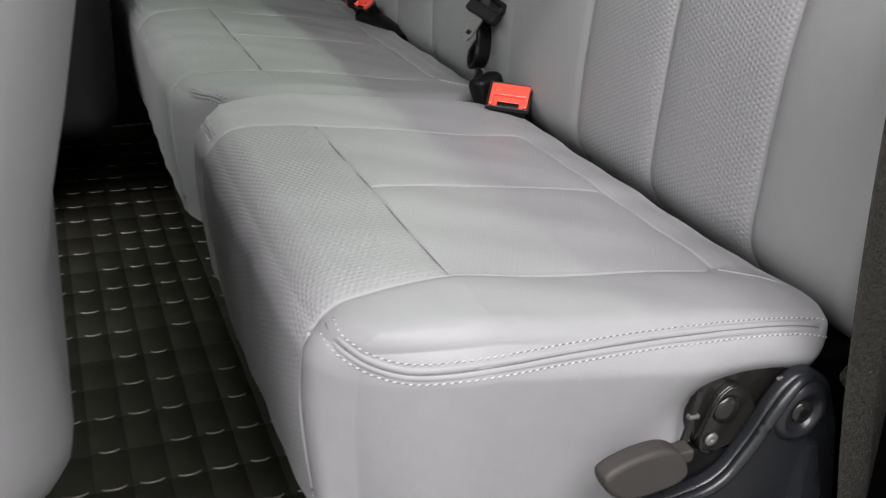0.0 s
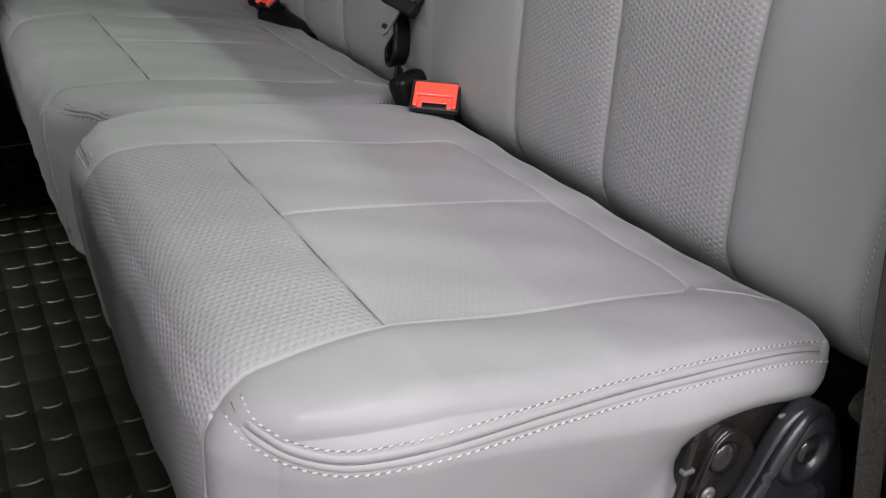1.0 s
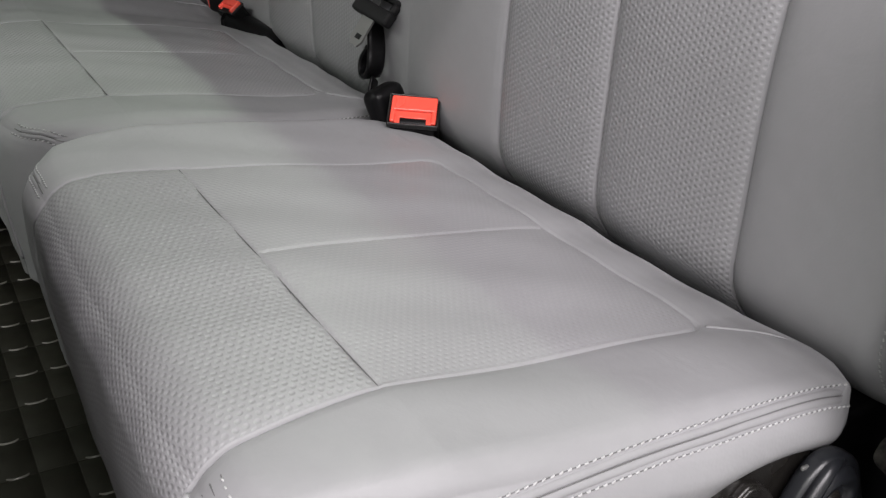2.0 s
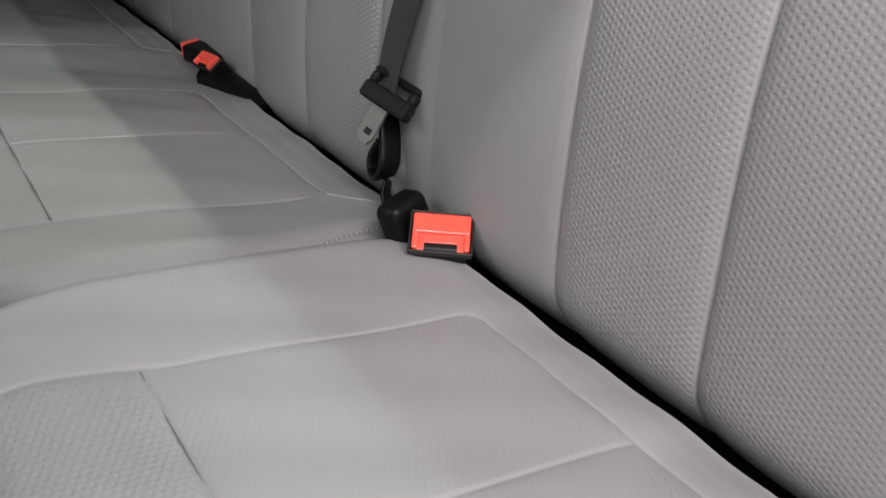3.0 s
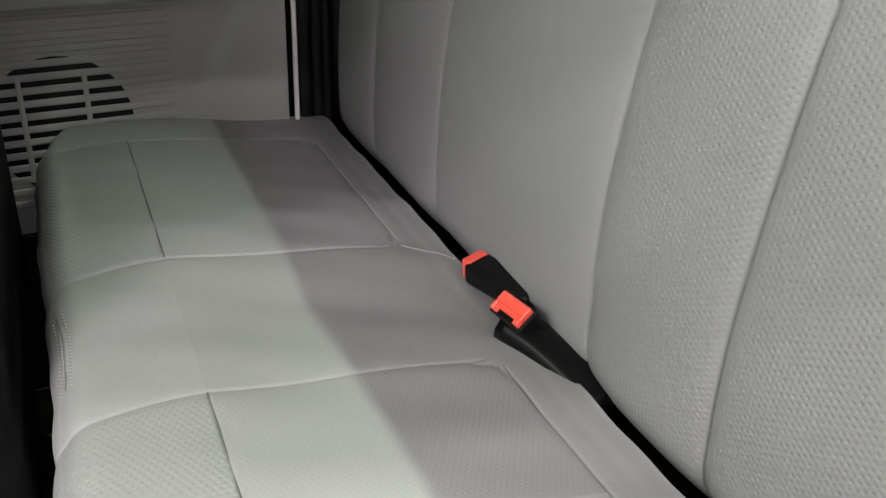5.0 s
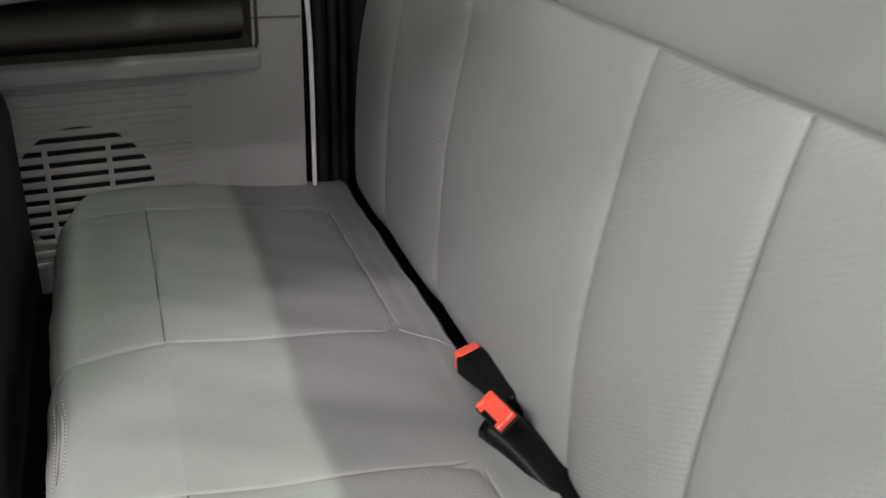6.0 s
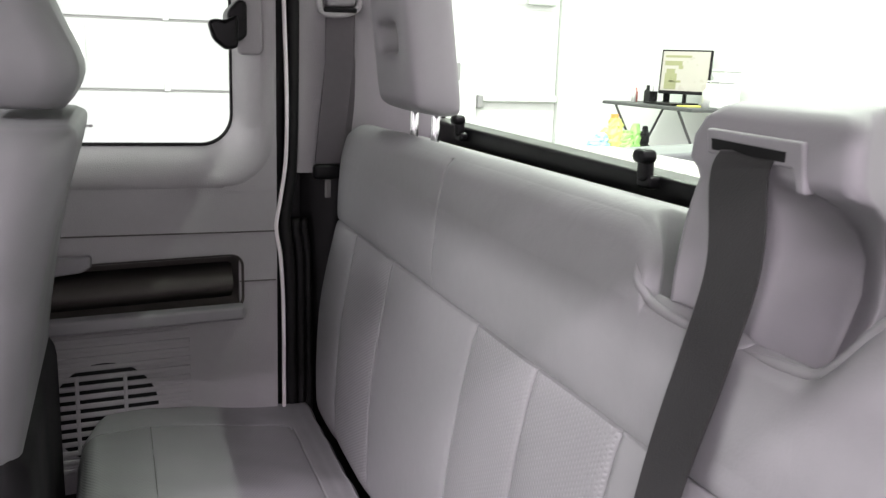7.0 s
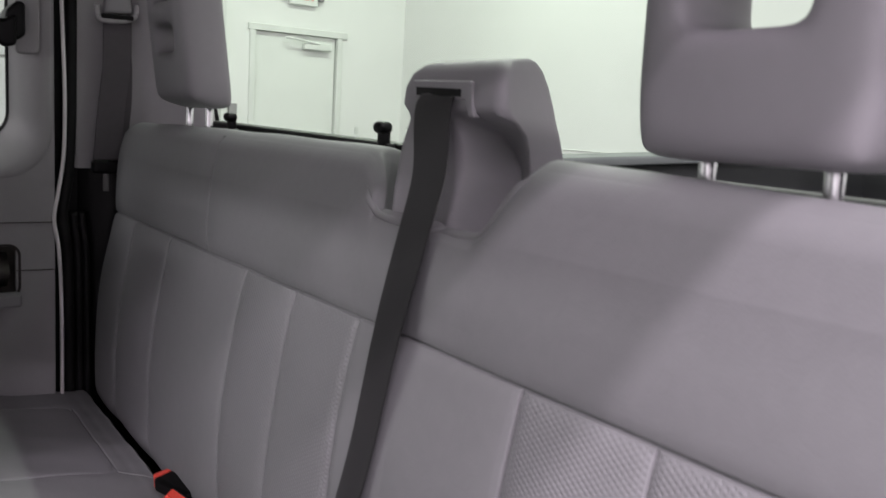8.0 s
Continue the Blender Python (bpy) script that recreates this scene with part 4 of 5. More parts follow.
def headrest(y, label, W=0.082, shift=0.0, foot=0.890, rear=0.088, holes=((0.947, 1.004), (1.042, 1.092)), lean=0.0, rounds=9):
    """A padded headrest with two slots through it, on two bright posts."""
    h = thing("headrest", label, "headrest", group="rear headrests", at=(0.06, y, 0.87))
    X0, X1, Z1 = 0.020, rear, 1.124
    nx, ny, nz = 7, 18, 26
    at = lambda i, j, k: (X0 + (X1 - X0) * i / nx, y - W - 0.003 + (2 * W + 0.006) * j / ny, foot - 0.003 + (Z1 - foot) * k / nz)

    def filled(i, j, k):
        if not (0 <= i < nx and 0 <= j < ny and 0 <= k < nz):
            return False
        _, q, z = at(i + 0.5, j + 0.5, k + 0.5)
        return not (y - 0.040 < q < y + 0.048 and any(lo < z < hi for lo, hi in holes))

    bm = bmesh.new()
    seen = {}

    def vert(*c):
        if c not in seen:
            seen[c] = bm.verts.new(at(*c))
        return seen[c]

    for i in range(nx):
        for j in range(ny):
            for k in range(nz):
                if not filled(i, j, k):
                    continue
                for (di, dj, dk), quad in (((-1, 0, 0), ((0, 0, 0), (0, 0, 1), (0, 1, 1), (0, 1, 0))), ((1, 0, 0), ((1, 0, 0), (1, 1, 0), (1, 1, 1), (1, 0, 1))),
                                           ((0, -1, 0), ((0, 0, 0), (1, 0, 0), (1, 0, 1), (0, 0, 1))), ((0, 1, 0), ((0, 1, 0), (0, 1, 1), (1, 1, 1), (1, 1, 0))),
                                           ((0, 0, -1), ((0, 0, 0), (0, 1, 0), (1, 1, 0), (1, 0, 0))), ((0, 0, 1), ((0, 0, 1), (1, 0, 1), (1, 1, 1), (0, 1, 1)))):
                    if not filled(i + di, j + dj, k + dk):
                        bm.faces.new([vert(i + p, j + q, k + r) for p, q, r in quad])
    for _ in range(rounds):
        bmesh.ops.smooth_vert(bm, verts=bm.verts, factor=0.5, use_axis_x=True, use_axis_y=True, use_axis_z=True)
    for v in bm.verts:
        # bowed forward, narrower at the foot
        v.co.x -= 0.005 * (1 - ((v.co.y - y) / W) ** 2)
        v.co.z += 2 * lean * max(0, 0.06 - v.co.x) * max(0, min(1, (0.96 - v.co.z) / 0.07))
        v.co.x -= lean * (v.co.z - 0.90)
        v.co.y = y + (v.co.y - y) * (1 - 0.08 * min(1, max(0, (0.93 - v.co.z) / 0.06)) ** 2)
    pad = part("pad", bm, M_HEAD, h)
    soft = pad.modifiers.new("soft", "SUBSURF")
    soft.levels = soft.render_levels = 1
    for s in (shift - 0.044, shift + 0.044):
        post = part("post", tube([(0.062, y + s, 0.82), (0.062, y + s, 0.90)], 0.0058, 14), M_STEEL, h, "bright steel post")
        part("sleeve", tube([(0.062, y + s, 0.840), (0.062, y + s, 0.851)], 0.0085, 14), M_HEAD, post, "grey plastic sleeve")
    return h


headrest(0.251, "grey padded headrest on two bright steel posts, above the single seat", 0.080, 0.006, 0.873, 0.098, rounds=5)
headrest(1.268, "grey padded headrest on two bright steel posts, beside the far pillar", holes=((0.964, 1.008), (1.042, 1.094)), lean=0.13, rounds=6)


def belt_housing():
    b = thing("belt_housing", "grey moulded belt housing with a slot on the backrest", "belt housing", at=(0.06, 0.52, 0.80))
    # lower bulge and upper hood as one skin of rings from below to above
    rings = []
    rows = ((0.735, 0.476, 0.602, 0.020), (0.770, 0.470, 0.604, 0.018), (0.800, 0.464, 0.608, 0.015), (0.826, 0.457, 0.610, 0.018), (0.848, 0.453, 0.611, 0.022), (0.864, 0.453, 0.611, 0.025), (0.878, 0.456, 0.611, 0.027), (0.887, 0.463, 0.611, 0.028),
            (0.893, 0.469, 0.612, 0.026), (0.900, 0.471, 0.618, 0.024), (0.915, 0.473, 0.617, 0.025), (0.927, 0.475, 0.611, 0.028), (0.934, 0.482, 0.602, 0.034), (0.937, 0.491, 0.593, 0.043))
    for z, a, c, x in rows:
        back = float(np.interp(z, (0.77, 0.843, 0.877, 0.90, 0.921, 0.931, 0.937), (0.123, 0.117, 0.108, 0.100, 0.090, 0.082, 0.071)))
        r = min(0.010, 0.42 * (back - x))
        pts = rounded(a, c, x, back, r, 5)
        # the front is scooped out below the hood
        deep = float(np.interp(z, (0.77, 0.80, 0.826, 0.848, 0.866, 0.882, 0.890), (0.008, 0.014, 0.016, 0.015, 0.011, 0.004, 0.0)))
        front = [(a + r + (c - a - 2 * r) * k / 24, x + deep * (1 - abs(k / 12 - 1) ** 3.2)) for k in range(1, 24)]
        pts = pts[:18] + front + pts[18:]
        # a rounded bowl takes away the near half of the front
        bowl = float(np.interp(z, (0.735, 0.77, 0.80, 0.826, 0.848, 0.864, 0.878, 0.887, 0.893), (0.020, 0.034, 0.047, 0.053, 0.050, 0.041, 0.026, 0.010, 0.0)))
        for n, (p, q) in enumerate(pts):
            w = min(1.0, max(0.0, (0.535 - p) / 0.016))
            side = min(1.0, max(0.0, (p - a) / (0.535 - a)))
            pts[n] = (p, q + bowl * (w * w * (3 - 2 * w) + 1.1 * side * (1 - side)) * max(0.0, (back - q) / (back - x)))
        fwd = 0.005 * min(1.0, max(0.0, (0.889 - z) / 0.02))
        pts = [(p, q - fwd * (p - a) / (c - a) * min(1.0, max(0.0, (back - q) / (back - x)))) for p, q in pts]
        rings.append([(q, p + (max(0.0, 0.490 - a) * min(1.0, max(0.0, (q - x) / 0.05)) if p < 0.50 and q > x + 0.012 else 0.0), z + 0.08 * (q - 0.035) * min(1.0, max(0.0, (z - 0.895) / 0.03))) for p, q in pts])
    part("shell", loft(rings, cap=True), M_HEAD, b)
    part("slot_frame", slab([(0.502, 0.890), (0.509, 0.890), (0.515, 0.9035), (0.592, 0.9045), (0.595, 0.9205), (0.508, 0.9190)], 0.0216, 0.030, axis="x", bevel=0.002), M_HEAD, b)
    part("slot", slab([(0.520, 0.9065), (0.586, 0.9075), (0.587, 0.9145), (0.520, 0.9125)], 0.0209, 0.029, axis="x"), M_BLACK, b, "black belt slot", smooth=False)


belt_housing()


def centre_belt():
    b = thing("centre_belt", "black centre seat belt hanging with its steel tongue", "seat belt", at=(-0.03, 0.57, 0.47))
    path = smooth_path([(0.024, 0.553, 0.910), (0.014, 0.549, 0.895), (0.002, 0.531, 0.845), (-0.011, 0.532, 0.79), (-0.020, 0.549, 0.71), (-0.033, 0.563, 0.60), (-0.046, 0.577, 0.52), (-0.050, 0.585, 0.478)], 6)
    n = len(path)
    sides = [Vector((-0.12, 1, 0)).lerp(Vector((0.22, 1, 0)), i / (n - 1)) for i in range(n)]
    part("webbing", ribbon(path, sides, 0.047), M_WEB, b)
    m = Matrix.Translation((-0.056, 0.571, 0.474)) @ Matrix(((-0.17, -0.60, -0.78, 0), (0.97, 0.03, -0.23, 0), (0.16, -0.80, 0.58, 0), (0, 0, 0, 1))).to_3x3().to_4x4() @ Matrix.Scale(0.74, 4)
    # cover with a slot for the webbing
    bm = bmesh.new()
    for lo, hi in (((-0.036, -0.010, -0.008), (0.036, 0.010, 0.008)), ((-0.036, -0.022, -0.006), (-0.026, -0.008, 0.006)), ((0.026, -0.022, -0.006), (0.036, -0.008, 0.006)), ((-0.036, -0.028, -0.006), (0.036, -0.020, 0.006))):
        box(bm, lo, hi, 0.004, m)
    cover = part("tongue_cover", bm, M_SHELL, b, "dark grey plastic tongue cover")
    bm = slab([(-0.010, 0.008), (0.014, 0.008), (0.010, 0.042), (0.005, 0.050), (-0.010, 0.050), (-0.014, 0.042)], -0.0015, 0.0015, axis="z")
    bmesh.ops.transform(bm, matrix=m, verts=bm.verts)
    part("tongue", bm, M_PLATE, cover, "bare steel tongue plate", smooth=False)
    bm = boxes(((-0.008, 0.034, -0.0020), (0.002, 0.041, 0.0020)), m=m)
    part("tongue_slot", bm, M_BLACK, cover, smooth=False)
    loop = smooth_path([(-0.050, 0.580, 0.462), (-0.052, 0.572, 0.445), (-0.056, 0.564, 0.433), (-0.058, 0.562, 0.422), (-0.058, 0.570, 0.412), (-0.056, 0.582, 0.413), (-0.054, 0.586, 0.424), (-0.050, 0.580, 0.438)], 5)
    part("loop", ribbon(loop, [(1, 0.15, 0)] * len(loop), 0.019, 0.005), M_BLACK, b, "short black webbing loop")
    tail = smooth_path([(-0.056, 0.566, 0.410), (-0.060, 0.560, 0.398), (-0.056, 0.552, 0.388), (-0.045, 0.548, 0.375)], 4)
    part("tail", ribbon(tail, [(0.7, 0.7, 0)] * len(tail), 0.020, 0.003), M_BLACK, b, "short black webbing end")


centre_belt()


def buckle(at, across, up, label, red=True, width=0.047, thick=0.017, proud=0.0035, rim=False, cap=False):
    """A black buckle with a red button at its end."""
    b = thing("buckle", label, "buckle", group="rear seat buckles", at=at)
    a, u = Vector(across).normalized(), Vector(up).normalized()
    v = u.cross(a).normalized()
    a = v.cross(u)
    m = Matrix.Translation(at) @ Matrix((a, v, u)).transposed().to_4x4()
    w = width / 2
    bm = bmesh.new()
    box(bm, (-w, -thick, -0.075), (w, thick, 0.0), 0.006 if red else 0.009, m, 4)
    body = part("body", bm, M_BLACK, b)
    bm = bmesh.new()
    box(bm, (-0.011, -0.006, -0.16), (0.011, 0.006, -0.07), 0.003, m)
    part("stalk", bm, M_BLACK, b)
    if cap:
        part("button", boxes(((-w + 0.003, -thick - 0.0008, -0.007), (w - 0.003, thick - 0.003, 0.004)), bevel=0.0022, m=m), M_RED, body, "red release button")
    elif red:
        # thin rim round the end, the button's flat upper part and its sunk lower part with the tongue slot
        edge = 0.0019 if rim else 0.0006
        k, t, e = w - edge, thick - edge, 0.0016
        bm = bmesh.new()
        lift = 0.0022 if rim else -0.001
        for lo, hi in (((-w, t, -0.004), (w, thick, lift)), ((-w, -thick, -0.004), (w, -t, lift)), ((-w, -thick, -0.004), (-k, thick, lift)), ((k, -thick, -0.004), (w, thick, lift))):
            box(bm, lo, hi, 0.0009, m)
        part("rim", bm, M_RIM, body, "worn black rim")
        slot = 0.55 * k
        bm = bmesh.new()
        box(bm, (-k + 0.0006, -0.10 * t, -0.004), (k - 0.0006, t - 0.0006, proud), e, m, 3)
        box(bm, (-k + 0.0006, -t + 0.0006, -0.004), (-0.76 * k, 0.0, proud), e, m, 3)
        box(bm, (0.76 * k, -t + 0.0006, -0.004), (k - 0.0006, 0.0, proud), e, m, 3)
        button = part("button", bm, M_RED, body, "red release button")
        bm = bmesh.new()
        box(bm, (-0.80 * k, -0.55 * t, -0.004), (0.80 * k, 0.0, proud - 0.0026), 0.0008, m)
        box(bm, (-0.80 * k, -t + 0.0008, -0.004), (-slot, -0.4 * t, proud - 0.0026), 0.0006, m)
        box(bm, (slot, -t + 0.0008, -0.004), (0.80 * k, -0.4 * t, proud - 0.0026), 0.0006, m)
        part("sunk_face", bm, M_RED, button)
        bm = bmesh.new()
        box(bm, (-slot, -t + 0.0004, -0.004), (slot, -0.5 * t, -0.0005), 0.0, m)
        part("slot", bm, M_BLACK, body, smooth=False)
    return b


buckle((-0.064, 0.473, 0.404), (0.81, -0.58, 0.0), (-0.35, -0.50, 0.79), "black buckle with a red button between the cushions", rim=True)
buckle((-0.074, 0.520, 0.416), (0.80, 0.20, 0.22), (-0.30, 0.18, 0.93), "black buckle turned away beside the centre belt", red=False, width=0.038, thick=0.013)
crease = buckle((-0.067, 0.954, 0.410), (0.16, -0.98, 0.0), (-0.62, -0.06, 0.78), "black buckle with a red button in the seat crease", width=0.038, thick=0.0102)
part("boot", tube(smooth_path([(-0.060, 0.966, 0.388), (-0.048, 0.936, 0.384), (-0.038, 0.902, 0.377), (-0.030, 0.866, 0.366)], 4), 0.021, 12, 0.7), M_BLACK, crease, "black rubber boot")
buckle((-0.054, 1.048, 0.398), (0.90, 0.42, 0.12), (-0.30, 0.94, 0.02), "black buckle with a red button, lying flat in the crease", width=0.029, thick=0.011, cap=True)


# hinge bracket, latch and lever at the bench's open end
def closed(points, n=5):
    """A smooth closed outline through the points."""
    p = [Vector((*q, 0)) for q in points]
    k = len(p)
    run = smooth_path([p[-2], p[-1]] + p + [p[0], p[1]], n)[2 * n:(k + 2) * n]
    return [(v.x, v.y) for v in run]


def seat_hardware():
    k = thing("hinge_bracket", "blue-black plastic hinge bracket at the end of the seat", "bracket", at=(-0.08, -0.01, 0.05))
    top = [(v.x, v.y) for v in smooth_path([(-0.202, 0.284, 0), (-0.163, 0.291, 0), (-0.147, 0.299, 0), (-0.139, 0.309, 0), (-0.131, 0.322, 0), (-0.125, 0.335, 0), (-0.119, 0.348, 0), (-0.111, 0.360, 0), (-0.101, 0.366, 0),
                                            (-0.088, 0.365, 0), (-0.073, 0.355, 0), (-0.062, 0.336, 0), (-0.050, 0.311, 0), (-0.031, 0.249, 0)], 4)]
    part("plate", slab(top + [(-0.022, 0.06), (-0.30, 0.06), (-0.30, 0.25)], -0.012, 0.000, bevel=0.004, seg=3), M_BRACKET, k)
    edge = smooth_path([(-0.30, -0.014, 0.250), (-0.202, -0.014, 0.280), (-0.163, -0.014, 0.287), (-0.146, -0.014, 0.296), (-0.136, -0.014, 0.309), (-0.128, -0.014, 0.322), (-0.1215, -0.014, 0.335), (-0.115, -0.014, 0.347), (-0.107, -0.013, 0.357), (-0.099, -0.011, 0.361), (-0.090, -0.0085, 0.360)], 6)
    part("rolled_edge", tube(edge, 0.0042, 10), M_BRACKET, k, "rolled outer edge")
    hole = lambda r, y: [(-0.0925 + r * math.cos(t * math.pi / 16), y, 0.335 + r * math.sin(t * math.pi / 16)) for t in range(32)]
    boss = part("boss", loft([hole(0.0235, -0.011), hole(0.0215, -0.0145), hole(0.0180, -0.0165), hole(0.0145, -0.0160), hole(0.0120, -0.0135), hole(0.0105, -0.0090), hole(0.0003, -0.0088)]), M_BRACKET, k, "raised ring with a sunk middle")
    bolt = part("bolt", loft([hole(0.0088, -0.009), hole(0.0085, -0.0125), hole(0.0068, -0.0142), hole(0.0036, -0.0146), hole(0.0003, -0.0146)], cap=True), M_LATCH, boss, "dark star-head bolt")
    star = [(-0.0925 + r * math.cos(n * math.pi / 6), 0.335 + r * math.sin(n * math.pi / 6)) for n in range(12) for r in (0.0042 if n % 2 else 0.0029,)]
    part("star_recess", slab(star, -0.0150, -0.0140), M_BLACK, bolt, smooth=False)
    part("rib", loft([[(-0.0795, -0.011, 0.308), (-0.0775, -0.0165, 0.305), (-0.0715, -0.0165, 0.304), (-0.0690, -0.011, 0.306)], [(-0.0795, -0.011, 0.262), (-0.0755, -0.019, 0.260), (-0.0550, -0.019, 0.256), (-0.0500, -0.011, 0.255)],
                      [(-0.090, -0.011, 0.08), (-0.084, -0.021, 0.08), (-0.036, -0.021, 0.08), (-0.030, -0.011, 0.08)]], cap=True), M_BRACKET, k, "raised middle rib", smooth=False)
    t = thing("seat_latch", "black metal seat latch with domed cover on the cushion's end", "latch", at=(-0.145, -0.006, 0.31))
    hump = closed([(-0.1735, 0.330), (-0.1725, 0.352), (-0.1725, 0.370), (-0.165, 0.3795), (-0.152, 0.3820), (-0.130, 0.3800), (-0.109, 0.3765), (-0.096, 0.358), (-0.106, 0.325), (-0.130, 0.302), (-0.158, 0.304)], 4)
    part("housing", slab(hump, -0.007, 0.016, bevel=0.004, seg=3), M_LATCH, t)
    cover = closed([(-0.166, 0.313), (-0.168, 0.324), (-0.164, 0.343), (-0.160, 0.355), (-0.151, 0.3615), (-0.138, 0.356), (-0.125, 0.338), (-0.127, 0.320), (-0.143, 0.311), (-0.159, 0.3085)], 4)
    plate = part("cover_plate", slab(cover, -0.0120, -0.006, bevel=0.0016, seg=2), M_LATCH, t)
    rim = smooth_path([(-0.157, -0.0122, 0.310), (-0.1655, -0.0122, 0.3145), (-0.1668, -0.0122, 0.325), (-0.163, -0.0122, 0.343), (-0.159, -0.0122, 0.354), (-0.1505, -0.0122, 0.3600), (-0.140, -0.0122, 0.3560)], 6)
    part("rim", tube(rim, 0.0011, 8), M_LATCH, plate, "raised plate rim")
    dome = lambda r, y: [(-0.1515 + r * math.cos(c * math.pi / 12), y, 0.3435 + r * math.sin(c * math.pi / 12)) for c in range(24)]
    part("dome", loft([dome(0.0108, -0.0115), dome(0.0100, -0.0135), dome(0.0075, -0.0152), dome(0.0040, -0.0160), dome(0.0003, -0.0162)], cap=True), M_LATCH, plate)
    screw = lambda r, y: [(-0.1590 + r * math.cos(c * math.pi / 8), y, 0.3215 + r * math.sin(c * math.pi / 8)) for c in range(16)]
    part("screw", loft([screw(0.0052, -0.0115), screw(0.0048, -0.0140), screw(0.0020, -0.0144), screw(0.0016, -0.0130), screw(0.0003, -0.0130)], cap=True), M_PLATE, plate, "bare steel screw")
    part("strap", slab([(-0.1785, 0.362), (-0.1735, 0.362), (-0.1755, 0.343), (-0.1765, 0.322), (-0.1830, 0.322), (-0.1800, 0.343)], -0.0120, -0.0095, bevel=0.0006), M_LATCH, t, "thin metal strap")
    part("clip", boxes(((-0.1815, -0.0135, 0.3415), (-0.1735, -0.0090, 0.3445)), bevel=0.0008), M_PLATE, t, "bare steel clip")
    part("tab", boxes(((-0.1175, -0.0160, 0.3610), (-0.1010, -0.0140, 0.3632)), bevel=0.0006), M_PLATE, t, "bare steel edge")
    # solid black slab painted in for the shaded gap
    part("pocket", slab(closed([(-0.190, 0.300), (-0.180, 0.318), (-0.160, 0.312), (-0.135, 0.306), (-0.130, 0.295), (-0.160, 0.286), (-0.185, 0.289)], 4), -0.012, 0.012), M_BLACK, t, "dark gap under the latch", smooth=False)
    v = thing("release_lever", "dark grey plastic seat release lever under the cushion's end", "lever", at=(-0.21, -0.01, 0.32))
    pad = closed([(-0.2410, 0.323), (-0.2365, 0.330), (-0.221, 0.3355), (-0.201, 0.3375), (-0.188, 0.3325), (-0.179, 0.3205), (-0.1785, 0.311), (-0.190, 0.3055), (-0.217, 0.3035), (-0.233, 0.3105)], 5)
    part("paddle", slab(pad, -0.017, -0.002, bevel=0.004, seg=4), M_LEVER, v)
    part("stem", boxes(((-0.188, -0.010, 0.316), (-0.170, 0.002, 0.326)), bevel=0.002), M_LEVER, v)
    # the latch sits sunk in the cushion's end, the bracket in front of it
    for ob, shift in ((k, (0.0122, 0.008, -0.0072)), (t, (0.0155, 0.0185, -0.009)), (v, (0, 0, -0.004))):
        ob.location += Vector(shift)
    # belt by the open door
    b = thing("near_belt", "dark grey seat belt hanging beside the bench's open end", "seat belt", at=(-0.04, -0.03, 0.20))
    run = smooth_path([(-0.112, -0.022, 0.66), (-0.086, -0.022, 0.50), (-0.063, -0.022, 0.390), (-0.045, -0.022, 0.320), (-0.023, -0.022, 0.245), (0.005, -0.022, 0.12)], 6)
    part("webbing", ribbon(run, [(1, 0.30, 0.1)] * len(run), 0.044), M_WEB_NEAR, b)
    back = smooth_path([(-0.050, -0.004, 0.66), (-0.036, -0.004, 0.50), (-0.022, -0.004, 0.390), (-0.006, -0.004, 0.300), (0.022, -0.004, 0.12)], 6)
    part("webbing", ribbon(back, [(1, 0.30, 0.1)] * len(back), 0.044), M_WEB_NEAR, b)
    loop = smooth_path([(-0.046, -0.014, 0.364), (-0.056, -0.015, 0.361), (-0.061, -0.016, 0.355), (-0.057, -0.017, 0.348), (-0.046, -0.015, 0.341)], 5)
    part("loop", ribbon(loop, [(0.2, 0.9, 0.1)] * len(loop), 0.014, 0.0022), M_WEB_NEAR, b, "folded webbing loop")
    tagged(part("wall_pillar_near", slab([(-0.02, 0.05), (0.17, 0.05), (0.15, 1.36), (0.02, 1.36)], -0.10, -0.055, bevel=0.01), M_RUBBER), "black near corner pillar beside the seat", "pillar", kind="structure")


seat_hardware()


# ---- front seats ----
def dense(rows, n=5):
    """The rows with smooth rows between them."""
    p = [Vector(r) for r in rows]
    p = [2 * p[0] - p[1]] + p + [2 * p[-1] - p[-2]]
    out = []
    for i in range(1, len(p) - 2):
        for k in range(n):
            t = k / n
            out.append(tuple(0.5 * (2 * p[i] + (p[i + 1] - p[i - 1]) * t + (2 * p[i - 1] - 5 * p[i] + 4 * p[i + 1] - p[i + 2]) * t * t + (3 * p[i] - p[i - 1] - 3 * p[i + 1] + p[i + 2]) * t ** 3)))
    return out + [tuple(p[-2])]


